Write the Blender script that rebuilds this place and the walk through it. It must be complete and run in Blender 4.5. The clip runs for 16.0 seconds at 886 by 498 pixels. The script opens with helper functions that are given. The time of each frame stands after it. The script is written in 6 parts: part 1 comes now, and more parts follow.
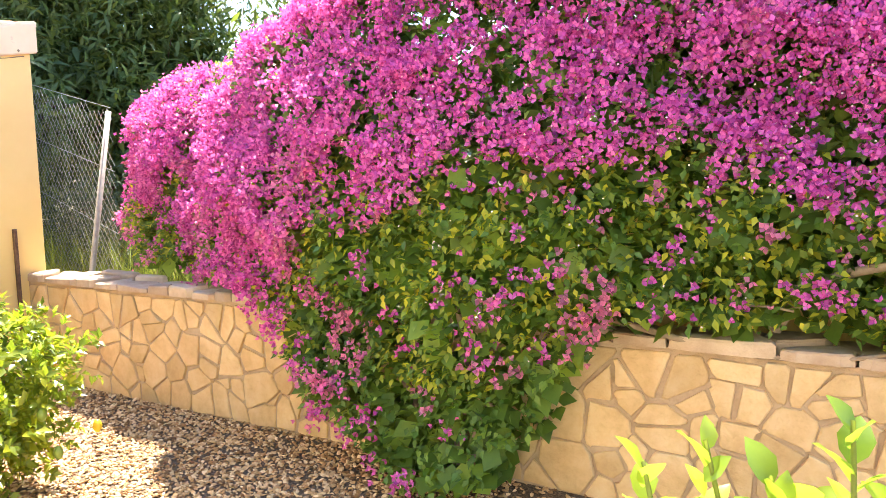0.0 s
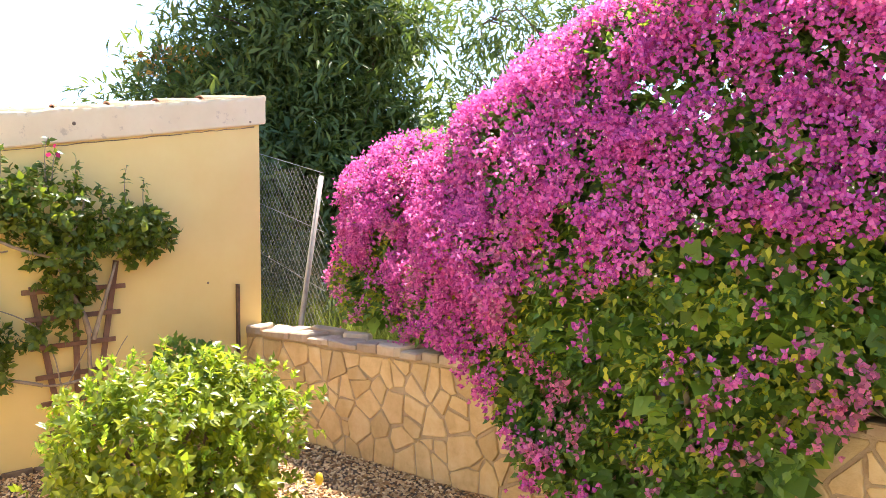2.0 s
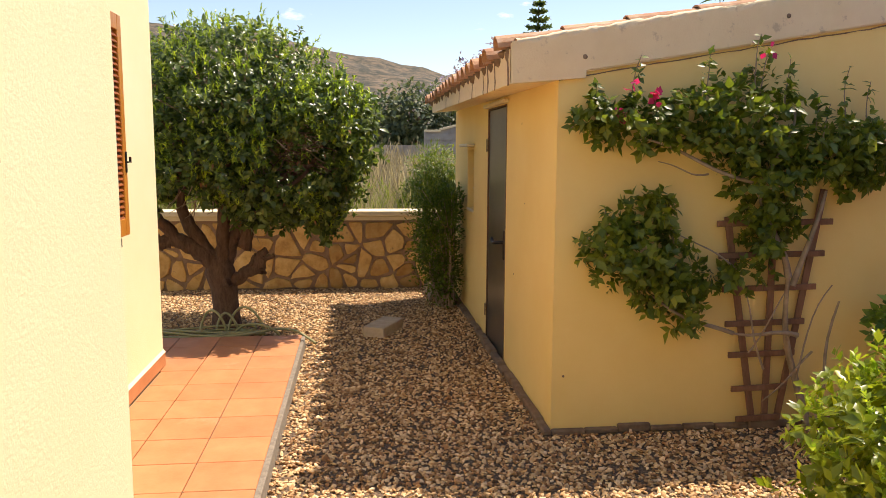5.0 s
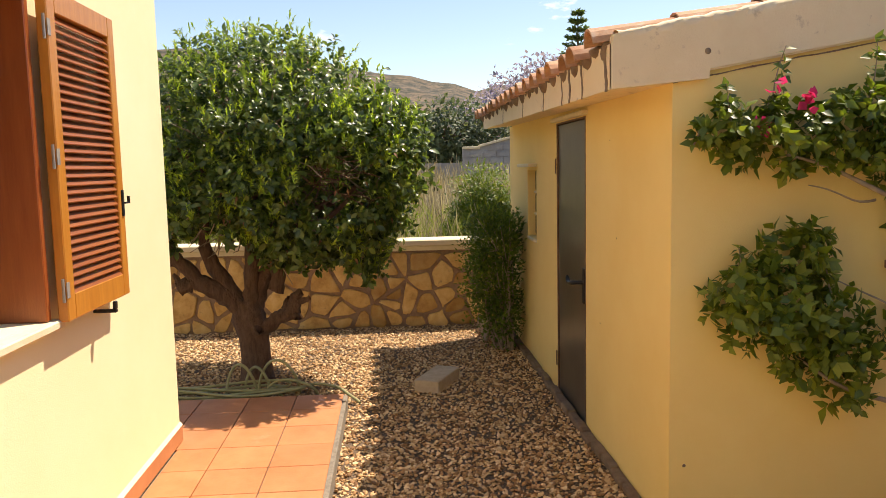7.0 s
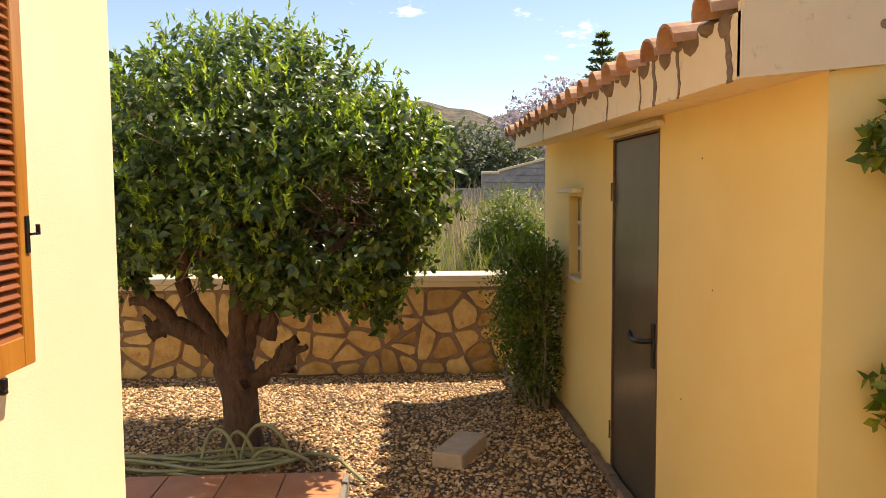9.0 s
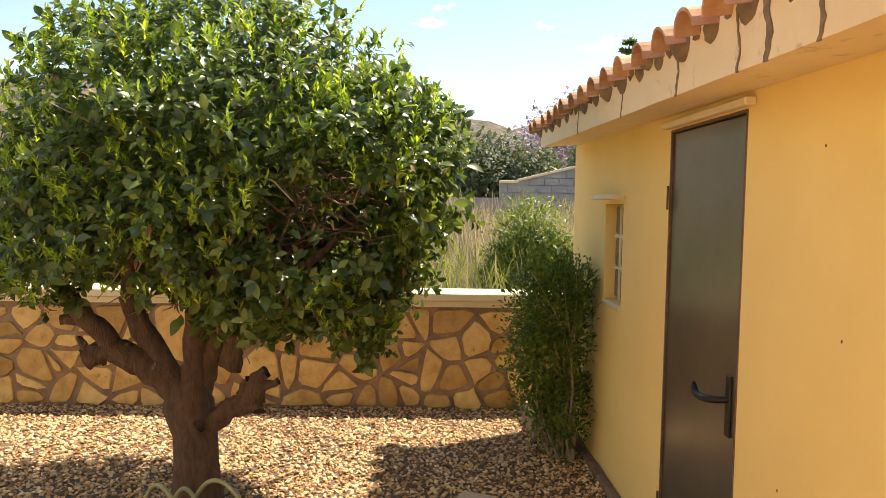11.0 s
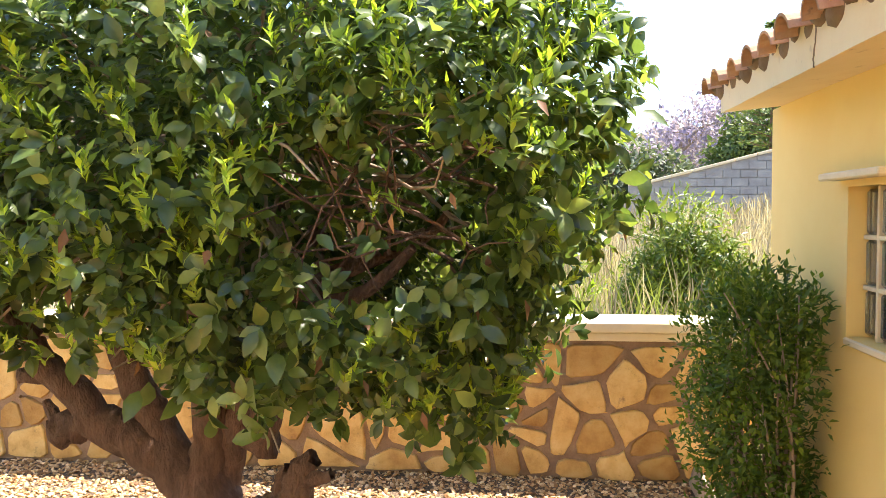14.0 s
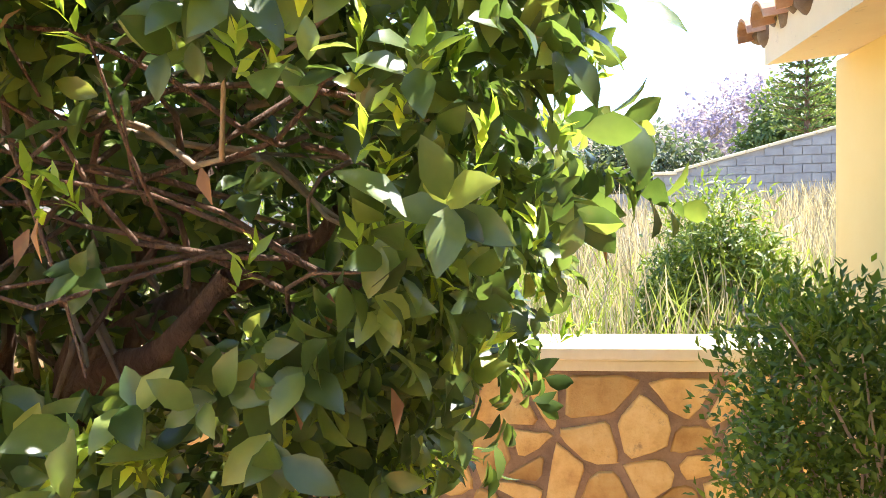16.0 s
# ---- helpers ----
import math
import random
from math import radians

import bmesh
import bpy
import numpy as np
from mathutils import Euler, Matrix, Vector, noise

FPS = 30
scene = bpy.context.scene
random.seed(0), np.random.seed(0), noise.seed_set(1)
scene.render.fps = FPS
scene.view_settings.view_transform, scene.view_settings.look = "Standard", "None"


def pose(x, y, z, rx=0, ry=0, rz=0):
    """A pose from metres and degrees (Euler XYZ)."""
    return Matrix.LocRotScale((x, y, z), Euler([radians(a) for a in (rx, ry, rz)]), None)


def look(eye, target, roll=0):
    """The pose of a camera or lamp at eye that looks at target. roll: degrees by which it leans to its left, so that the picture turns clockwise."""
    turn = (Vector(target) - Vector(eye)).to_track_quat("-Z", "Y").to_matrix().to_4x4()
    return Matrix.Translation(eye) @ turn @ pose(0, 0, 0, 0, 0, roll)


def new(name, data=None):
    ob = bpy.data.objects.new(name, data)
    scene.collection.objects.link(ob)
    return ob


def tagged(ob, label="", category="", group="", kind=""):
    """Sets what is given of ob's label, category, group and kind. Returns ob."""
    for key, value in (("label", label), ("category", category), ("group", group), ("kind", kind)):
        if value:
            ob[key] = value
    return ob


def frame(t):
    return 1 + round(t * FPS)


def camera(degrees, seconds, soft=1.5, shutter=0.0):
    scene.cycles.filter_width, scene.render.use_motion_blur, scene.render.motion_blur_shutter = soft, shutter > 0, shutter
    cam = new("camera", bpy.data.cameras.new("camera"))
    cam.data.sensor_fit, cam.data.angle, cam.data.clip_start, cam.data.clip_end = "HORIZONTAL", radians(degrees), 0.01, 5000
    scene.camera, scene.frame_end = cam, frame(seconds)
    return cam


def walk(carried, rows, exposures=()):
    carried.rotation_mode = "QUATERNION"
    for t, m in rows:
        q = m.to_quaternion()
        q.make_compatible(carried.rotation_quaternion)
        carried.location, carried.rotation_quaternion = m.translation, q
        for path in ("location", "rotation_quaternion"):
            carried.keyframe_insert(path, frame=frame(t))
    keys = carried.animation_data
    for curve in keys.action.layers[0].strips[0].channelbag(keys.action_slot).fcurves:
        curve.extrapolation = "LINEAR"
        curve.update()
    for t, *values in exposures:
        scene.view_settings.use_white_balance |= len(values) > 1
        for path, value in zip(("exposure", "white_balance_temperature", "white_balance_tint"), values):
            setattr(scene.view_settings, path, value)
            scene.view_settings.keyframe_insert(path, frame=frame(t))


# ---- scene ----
cam = camera(60.1, 16.0, soft=0.8)
METRES, EYE, TILT, LEAN, TURN = 8.0, 1.56, 0.0, 0.0, 34.6
PATH = [
    (0, (0.173, 0.314, 1.654), (-0.853, 2.017, 1.436), -1.1),
    (0.5, (0.152, 0.293, 1.706), (-0.85, 2.02, 1.597), -1.1),
    (1, (0.114, 0.276, 1.72), (-0.896, 2.001, 1.67), -0.8),
    (1.5, (0.038, 0.218, 1.724), (-1.092, 1.868, 1.672), -0.2),
    (2, (-0.084, 0.15, 1.703), (-1.447, 1.613, 1.643), -0.3),
    (2.5, (-0.221, 0.094, 1.688), (-1.804, 1.312, 1.596), -0.2),
    (3, (-0.44, 0.094, 1.67), (-2.228, 0.98, 1.543), 0.4),
    (3.5, (-0.671, 0.074, 1.665), (-2.563, 0.7, 1.496), 0.7),
    (4, (-0.946, -0.017, 1.68), (-2.861, 0.531, 1.497), 0.7),
    (4.5, (-1.188, -0.079, 1.661), (-3.131, 0.345, 1.448), 0.4),
    (5, (-1.493, -0.084, 1.673), (-3.464, 0.137, 1.419), 0.3),
    (5.2, (-1.582, -0.088, 1.669), (-3.552, 0.091, 1.374), 0.3),
    (7.3, (-2.688, -0.203, 1.736), (-4.676, -0.083, 1.552), -1.6),
    (7.5, (-2.808, -0.218, 1.737), (-4.798, -0.099, 1.575), -1.7),
    (8, (-3.023, -0.244, 1.747), (-5.014, -0.123, 1.596), -1.9),
    (8.5, (-3.317, -0.18, 1.729), (-5.309, -0.069, 1.586), -0.6),
    (9, (-3.585, -0.195, 1.724), (-5.577, -0.097, 1.577), -0.4),
    (9.5, (-3.892, -0.206, 1.733), (-5.885, -0.114, 1.59), -0.5),
    (10, (-4.143, -0.169, 1.725), (-6.136, -0.078, 1.595), -0.1),
    (10.2, (-4.238, -0.14, 1.725), (-6.233, -0.053, 1.601), 0.2),
    (12.3, (-5.248, -0.083, 1.58), (-7.244, -0.082, 1.459), 0.8),
    (12.5, (-5.379, -0.094, 1.581), (-7.375, -0.101, 1.463), 0.4),
    (13, (-5.644, -0.107, 1.59), (-7.641, -0.121, 1.47), -0.3),
    (13.5, (-5.929, -0.096, 1.604), (-7.922, -0.23, 1.506), -0.2),
    (14, (-6.164, -0.143, 1.597), (-8.146, -0.397, 1.504), -0.4),
    (14.5, (-6.416, -0.162, 1.61), (-8.398, -0.421, 1.528), -1.3),
    (15, (-6.668, -0.098, 1.586), (-8.649, -0.356, 1.497), -1.7),
    (15.5, (-6.93, 0.008, 1.593), (-8.9, -0.323, 1.492), -1.1),
    (16, (-7.196, 0.031, 1.594), (-9.167, -0.292, 1.491), -1.5),
]
# stops, white balance: the camera opens up in the shade of the climber and of the tree
LIGHT = [(0.0, 2.41, 6700, 16), (1.5, 2.2, 6600, 16), (2.5, 1.45, 6600, 15), (3.5, 0.93, 7000, 21), (5.0, 0.63, 7400, 19), (9.0, 0.7, 7500, 17), (10.2, 0.84, 7600, 17), (12.5, 1.64, 7400, 14), (14.0, 2.0, 6700, 15), (16.0, 2.35, 6300, 16)]
walk(cam, [(t, look(eye, target, roll)) for t, eye, target, roll in PATH], LIGHT)

# sun, sky
SUN_TO = Vector((-0.65, 1.11, 2.32)).normalized()
sun = new("sun", bpy.data.lights.new("sun", "SUN"))
sun.data.energy, sun.data.angle, sun.data.color = 4.8, radians(0.55), (1.0, 0.94, 0.84)
sun.rotation_euler = SUN_TO.to_track_quat("Z", "Y").to_euler()
world = bpy.data.worlds.new("world")
scene.world = world
world.use_nodes = True
wt = world.node_tree
sky = wt.nodes.new("ShaderNodeTexSky")
sky.sky_type, sky.sun_disc = "NISHITA", False
sky.sun_elevation, sky.sun_rotation = math.asin(SUN_TO.z), math.atan2(SUN_TO.x, SUN_TO.y)
sky.dust_density, sky.air_density, sky.ozone_density = 0.25, 1.0, 3.0
wt.nodes["Background"].inputs["Strength"].default_value = 0.13
# thin fair-weather clouds
wc, wm, wn = wt.nodes.new("ShaderNodeTexCoord"), wt.nodes.new("ShaderNodeMapping"), wt.nodes.new("ShaderNodeTexNoise")
wm.inputs["Scale"].default_value, wm.inputs["Location"].default_value = (1.0, 1.0, 3.2), (0.35, 0.1, 0.0)
wn.inputs["Scale"].default_value, wn.inputs["Detail"].default_value, wn.inputs["Roughness"].default_value = 5.0, 7, 0.62
wt.links.new(wc.outputs["Generated"], wm.inputs[0])
wt.links.new(wm.outputs[0], wn.inputs["Vector"])
wr = wt.nodes.new("ShaderNodeValToRGB")
wr.color_ramp.elements[0].position, wr.color_ramp.elements[1].position = 0.62, 0.74
wt.links.new(wn.outputs["Fac"], wr.inputs[0])
wx = wt.nodes.new("ShaderNodeMix")
wx.data_type = "RGBA"
wx.inputs[7].default_value = (9.5, 9.5, 9.8, 1)
wt.links.new(wr.outputs[0], wx.inputs[0])
wt.links.new(sky.outputs[0], wx.inputs[6])
wt.links.new(wx.outputs[2], wt.nodes["Background"].inputs["Color"])


# ---- materials ----
def material(name):
    m = bpy.data.materials.new(name)
    m.use_nodes = True
    return m, m.node_tree, m.node_tree.nodes["Principled BSDF"]


def ramp_node(nt, source, stops):
    r = nt.nodes.new("ShaderNodeValToRGB")
    el = r.color_ramp.elements
    while len(el) > 1:
        el.remove(el[-1])
    el[0].position, el[0].color = stops[0][0], (*stops[0][1], 1)
    for p, c in stops[1:]:
        e = el.new(p)
        e.color = (*c, 1)
    nt.links.new(source, r.inputs[0])
    return r.outputs[0]


def noise_node(nt, scale, detail=4, rough=0.6, stretch=None):
    n = nt.nodes.new("ShaderNodeTexNoise")
    n.inputs["Scale"].default_value, n.inputs["Detail"].default_value, n.inputs["Roughness"].default_value = scale, detail, rough
    tc = nt.nodes.new("ShaderNodeNewGeometry")
    src = tc.outputs["Position"]
    if stretch:
        mp = nt.nodes.new("ShaderNodeMapping")
        mp.inputs["Scale"].default_value = stretch
        nt.links.new(src, mp.inputs["Vector"])
        src = mp.outputs[0]
    nt.links.new(src, n.inputs["Vector"])
    return n.outputs["Fac"]


def mix_node(nt, fac, a, b, mode="MIX"):
    m = nt.nodes.new("ShaderNodeMix")
    m.data_type, m.blend_type = "RGBA", mode
    for sock, v in ((m.inputs[0], fac), (m.inputs[6], a), (m.inputs[7], b)):
        if isinstance(v, (int, float)):
            sock.default_value = v
        elif isinstance(v, tuple):
            sock.default_value = (*v, 1)
        else:
            nt.links.new(v, sock)
    return m.outputs[2]


def surf(name, stops, scale=6, rough=0.8, bump=0.2, bump_scale=60, dist=0.01, metal=0.0, per="", per_stops=None,
         stretch=None, stain=None, through_light=0.0, coat=0.0):
    """A surface: broad colour noise, a finer relief, and a change of tone per piece ('object' or 'island')."""
    m, nt, b = material(name)
    col = ramp_node(nt, noise_node(nt, scale, 5, 0.65, stretch), stops)
    if per:
        if per == "object":
            rnd = nt.nodes.new("ShaderNodeObjectInfo").outputs["Random"]
        else:
            rnd = nt.nodes.new("ShaderNodeNewGeometry").outputs["Random Per Island"]
        col = mix_node(nt, 1.0, col, ramp_node(nt, rnd, per_stops), "MULTIPLY")
    if stain:
        fac = ramp_node(nt, noise_node(nt, stain[0], 6, 0.7), [(stain[1], (0, 0, 0)), (stain[1] + stain[2], (1, 1, 1))])
        col = mix_node(nt, fac, col, stain[3])
    nt.links.new(col, b.inputs["Base Color"])
    b.inputs["Roughness"].default_value, b.inputs["Metallic"].default_value = rough, metal
    if coat:
        b.inputs["Coat Weight"].default_value, b.inputs["Coat Roughness"].default_value = coat, 0.22
    if bump:
        bp = nt.nodes.new("ShaderNodeBump")
        bp.inputs["Strength"].default_value, bp.inputs["Distance"].default_value = bump, dist
        nt.links.new(noise_node(nt, bump_scale, 6, 0.65, stretch), bp.inputs["Height"])
        nt.links.new(bp.outputs[0], b.inputs["Normal"])
    if through_light:
        tr = nt.nodes.new("ShaderNodeBsdfTranslucent")
        warm = mix_node(nt, 1.0, col, (1.0, 1.0, 0.62), "MULTIPLY") if through_light < 0.45 else col
        hsv = nt.nodes.new("ShaderNodeHueSaturation")
        hsv.inputs["Value"].default_value = 1.9
        nt.links.new(warm, hsv.inputs["Color"])
        nt.links.new(hsv.outputs[0], tr.inputs["Color"])
        mx = nt.nodes.new("ShaderNodeMixShader")
        mx.inputs[0].default_value = through_light
        nt.links.new(b.outputs[0], mx.inputs[1])
        nt.links.new(tr.outputs[0], mx.inputs[2])
        nt.links.new(mx.outputs[0], nt.nodes["Material Output"].inputs["Surface"])
    return m


W = [(0.0, (0.55, 0.55, 0.55)), (1.0, (1.3, 1.3, 1.3))]
M = {}
M["plaster"] = surf("cream_plaster", [(0.3, (0.84, 0.625, 0.235)), (0.7, (0.88, 0.68, 0.275))], 1.6, 0.85, 0.25, 130, 0.004)
M["house_plaster"] = surf("pale_house_plaster", [(0.3, (0.83, 0.74, 0.44)), (0.7, (0.86, 0.78, 0.49))], 1.8, 0.85, 0.3, 150, 0.004)
M["fascia"] = surf("weathered_white_plaster", [(0.3, (0.78, 0.63, 0.39)), (0.7, (0.84, 0.70, 0.46))], 4, 0.85, 0.3, 90, 0.006,
                   stain=(9, 0.60, 0.08, (0.60, 0.47, 0.31)))
M["crack"] = surf("dark_crack", [(0.3, (0.13, 0.085, 0.055)), (0.7, (0.32, 0.23, 0.15))], 30, 0.95, 0.5, 90)
M["footing"] = surf("brown_concrete", [(0.3, (0.16, 0.10, 0.06)), (0.7, (0.27, 0.19, 0.12))], 12, 0.95, 0.6, 60, 0.01)
M["stone"] = surf("ochre_limestone", [(0.25, (0.46, 0.25, 0.08)), (0.5, (0.66, 0.43, 0.16)), (0.75, (0.76, 0.57, 0.27))], 7, 0.85, 0.7, 28, 0.012,
                  per="object", per_stops=[(0, (0.62, 0.56, 0.48)), (0.35, (0.92, 0.86, 0.76)), (0.7, (1.05, 1.03, 0.98)), (1, (1.18, 1.18, 1.15))], stain=(11, 0.60, 0.16, (0.33, 0.19, 0.09)))
M["mortar"] = surf("sand_mortar", [(0.3, (0.26, 0.165, 0.105)), (0.7, (0.40, 0.27, 0.18))], 9, 0.95, 0.8, 80, 0.01)
M["pale_stone"] = surf("pale_limestone", [(0.25, (0.54, 0.37, 0.18)), (0.5, (0.68, 0.50, 0.27)), (0.75, (0.76, 0.61, 0.38))], 7, 0.85, 0.7, 28, 0.012,
                       per="object", per_stops=[(0, (0.80, 0.76, 0.68)), (0.4, (1.0, 0.96, 0.90)), (1, (1.1, 1.08, 1.02))])
M["pale_mortar"] = surf("pale_mortar", [(0.3, (0.42, 0.30, 0.19)), (0.7, (0.56, 0.42, 0.28))], 9, 0.95, 0.8, 80, 0.01)
M["slab"] = surf("flat_stone", [(0.3, (0.42, 0.30, 0.20)), (0.7, (0.66, 0.55, 0.42))], 5, 0.85, 0.6, 30, 0.01,
                 per="object", per_stops=[(0, (0.75, 0.7, 0.66)), (1, (1.12, 1.1, 1.05))])
M["cap"] = surf("cream_coping", [(0.3, (0.70, 0.58, 0.36)), (0.7, (0.80, 0.70, 0.48))], 5, 0.85, 0.3, 70, 0.006)
M["pebble"] = surf("limestone_pebble", [(0.3, (0.55, 0.395, 0.225)), (0.7, (0.72, 0.57, 0.37))], 40, 0.8, 0, 60, per="island",
                   per_stops=[(0, (0.26, 0.17, 0.11)), (0.3, (0.68, 0.49, 0.32)), (0.55, (0.92, 0.78, 0.60)), (0.8, (1.1, 1.02, 0.88)), (1, (1.4, 1.38, 1.3))])
M["tile"] = surf("terracotta_floor_tile", [(0.3, (0.45, 0.175, 0.065)), (0.7, (0.56, 0.24, 0.10))], 5, 0.55, 0.15, 70, 0.004, per="object",
                 per_stops=[(0, (0.93, 0.93, 0.93)), (1, (1.05, 1.05, 1.05))], stain=(3, 0.62, 0.25, (0.62, 0.36, 0.2)))
M["grout"] = surf("grey_grout", [(0.3, (0.17, 0.145, 0.11)), (0.7, (0.30, 0.26, 0.20))], 30, 0.95, 0.5, 90)
M["roof_tile"] = surf("clay_roof_tile", [(0.3, (0.44, 0.20, 0.10)), (0.55, (0.56, 0.33, 0.19)), (0.75, (0.64, 0.48, 0.35))], 9, 0.85, 0.5, 60, 0.006,
                      per="object", per_stops=[(0, (0.7, 0.66, 0.62)), (1, (1.15, 1.15, 1.15))], stain=(14, 0.62, 0.1, (0.20, 0.14, 0.10)))
M["steel"] = surf("grey_painted_metal", [(0.3, (0.17, 0.165, 0.14)), (0.7, (0.23, 0.22, 0.19))], 3, 0.3, 0.06, 8, 0.02, metal=0.75)
M["rust"] = surf("brown_metal", [(0.3, (0.10, 0.06, 0.04)), (0.7, (0.20, 0.12, 0.08))], 30, 0.6, 0.2, 90, metal=0.4)
M["black"] = surf("black_iron", [(0.3, (0.015, 0.015, 0.017)), (0.7, (0.03, 0.03, 0.03))], 30, 0.45, 0.1, 90, metal=0.5)
M["shutter"] = surf("orange_varnished_wood", [(0.3, (0.44, 0.16, 0.022)), (0.7, (0.58, 0.25, 0.04))], 5, 0.35, 0.15, 40, 0.003, stretch=(6, 6, 0.6))
M["louvre"] = surf("red_brown_varnished_wood", [(0.3, (0.24, 0.065, 0.016)), (0.7, (0.34, 0.105, 0.025))], 5, 0.35, 0.15, 40, 0.003, stretch=(0.6, 6, 6))
M["jamb"] = surf("red_brown_wood", [(0.3, (0.26, 0.06, 0.014)), (0.7, (0.36, 0.10, 0.025))], 5, 0.35, 0.15, 40, 0.003, stretch=(6, 6, 0.6))
M["trellis"] = surf("brown_wood", [(0.3, (0.16, 0.075, 0.04)), (0.7, (0.27, 0.14, 0.08))], 8, 0.75, 0.4, 60, stretch=(3, 3, 1))
M["bark"] = surf("brown_bark", [(0.3, (0.10, 0.055, 0.035)), (0.7, (0.22, 0.13, 0.085))], 14, 0.9, 1.0, 40, 0.02, stretch=(2, 2, 0.7))
M["pale_bark"] = surf("pale_bark", [(0.3, (0.24, 0.18, 0.12)), (0.7, (0.42, 0.33, 0.24))], 14, 0.9, 0.8, 40, 0.01)
M["hose"] = surf("faded_green_hose", [(0.3, (0.26, 0.26, 0.12)), (0.7, (0.42, 0.40, 0.20))], 8, 0.45, 0, 40)
M["concrete"] = surf("sandy_concrete", [(0.3, (0.46, 0.36, 0.24)), (0.7, (0.60, 0.48, 0.34))], 12, 0.95, 0.6, 90, 0.006)
M["grey_block"] = surf("grey_concrete_block", [(0.3, (0.30, 0.28, 0.26)), (0.7, (0.42, 0.40, 0.37))], 3, 0.95, 0.5, 30, 0.01, per="object",
                       per_stops=[(0, (0.85, 0.85, 0.85)), (1, (1.1, 1.1, 1.1))])
M["wire"] = surf("galvanised_wire", [(0.3, (0.26, 0.26, 0.25)), (0.7, (0.38, 0.38, 0.37))], 30, 0.45, 0, 40, metal=0.6)
M["post"] = surf("galvanised_post", [(0.3, (0.26, 0.24, 0.21)), (0.7, (0.38, 0.36, 0.32))], 20, 0.6, 0.2, 60, metal=0.2)
CITRUS = [(0, (0.42, 0.50, 0.50)), (0.55, (0.95, 1.0, 1.0)), (0.85, (1.7, 1.55, 1.35)), (1, (2.7, 2.2, 2.0))]
GREEN = [(0, (0.62, 0.72, 0.7)), (0.6, (1.0, 1.0, 1.0)), (1, (1.7, 1.5, 1.2))]
M["orange_leaf"] = surf("glossy_citrus_leaf", [(0.3, (0.052, 0.088, 0.021)), (0.7, (0.130, 0.185, 0.044))], 5, 0.34, 0.1, 60, 0.004, per="island", per_stops=CITRUS, through_light=0.38, coat=0.25)
M["new_leaf"] = surf("young_citrus_leaf", [(0.3, (0.20, 0.30, 0.030)), (0.7, (0.34, 0.44, 0.05))], 5, 0.35, 0, 60, per="island", per_stops=GREEN, through_light=0.42)
M["lemon_leaf"] = surf("lemon_leaf", [(0.3, (0.10, 0.16, 0.014)), (0.7, (0.28, 0.32, 0.028))], 4, 0.34, 0, 60, per="island", per_stops=GREEN, through_light=0.40)
M["boug_leaf"] = surf("bougainvillea_leaf", [(0.3, (0.085, 0.18, 0.038)), (0.7, (0.20, 0.31, 0.052))], 3, 0.45, 0, 60, per="island", per_stops=GREEN, through_light=0.40)
M["boug_yellow"] = surf("yellowing_leaf", [(0.3, (0.26, 0.34, 0.035)), (0.7, (0.46, 0.46, 0.05))], 3, 0.5, 0, 60, per="island", per_stops=GREEN, through_light=0.42)
M["bract"] = surf("magenta_bract", [(0.3, (0.54, 0.075, 0.39)), (0.7, (0.67, 0.155, 0.52))], 2.5, 0.75, 0, 60, per="island",
                  per_stops=[(0, (0.55, 0.4, 0.55)), (0.5, (1, 1, 1)), (1, (1.25, 1.9, 1.25))], through_light=0.34)
M["bract_pink"] = surf("faded_pink_bract", [(0.3, (0.55, 0.16, 0.30)), (0.7, (0.62, 0.24, 0.36))], 2.5, 0.6, 0, 60, per="island", per_stops=W, through_light=0.46)
M["floret"] = surf("cream_floret", [(0.3, (0.75, 0.6, 0.5)), (0.7, (0.85, 0.75, 0.6))], 9, 0.7, 0, 60)
M["hedge_leaf"] = surf("small_hedge_leaf", [(0.3, (0.050, 0.100, 0.010)), (0.7, (0.13, 0.20, 0.018))], 5, 0.6, 0, 60, per="island", per_stops=GREEN, through_light=0.3)
M["climber_leaf"] = surf("climber_leaf", [(0.3, (0.07, 0.115, 0.014)), (0.7, (0.18, 0.23, 0.026))], 4, 0.42, 0, 60, per="island", per_stops=GREEN, through_light=0.35)
M["far_leaf"] = surf("dull_green_leaf", [(0.3, (0.05, 0.09, 0.028)), (0.7, (0.15, 0.20, 0.05))], 1.5, 0.6, 0, 60, per="island", per_stops=GREEN, through_light=0.3)
M["olive_leaf"] = surf("grey_green_leaf", [(0.3, (0.07, 0.10, 0.055)), (0.7, (0.13, 0.16, 0.09))], 1.5, 0.6, 0, 60, per="island", per_stops=GREEN, through_light=0.25)
M["lilac"] = surf("lilac_blossom", [(0.3, (0.24, 0.20, 0.33)), (0.7, (0.36, 0.31, 0.42))], 1.5, 0.7, 0, 60, per="island", per_stops=W, through_light=0.3)
M["orange_bloom"] = surf("orange_blossom", [(0.3, (0.55, 0.25, 0.03)), (0.7, (0.65, 0.33, 0.05))], 3, 0.7, 0, 60, per="island", per_stops=W)
M["straw"] = surf("dry_grass", [(0.3, (0.25, 0.20, 0.135)), (0.7, (0.42, 0.36, 0.26))], 1.2, 0.8, 0, 60, per="island", per_stops=W, through_light=0.3)
M["weed"] = surf("green_grass", [(0.3, (0.13, 0.18, 0.035)), (0.7, (0.25, 0.28, 0.06))], 1.2, 0.7, 0, 60, per="island", per_stops=W, through_light=0.35)
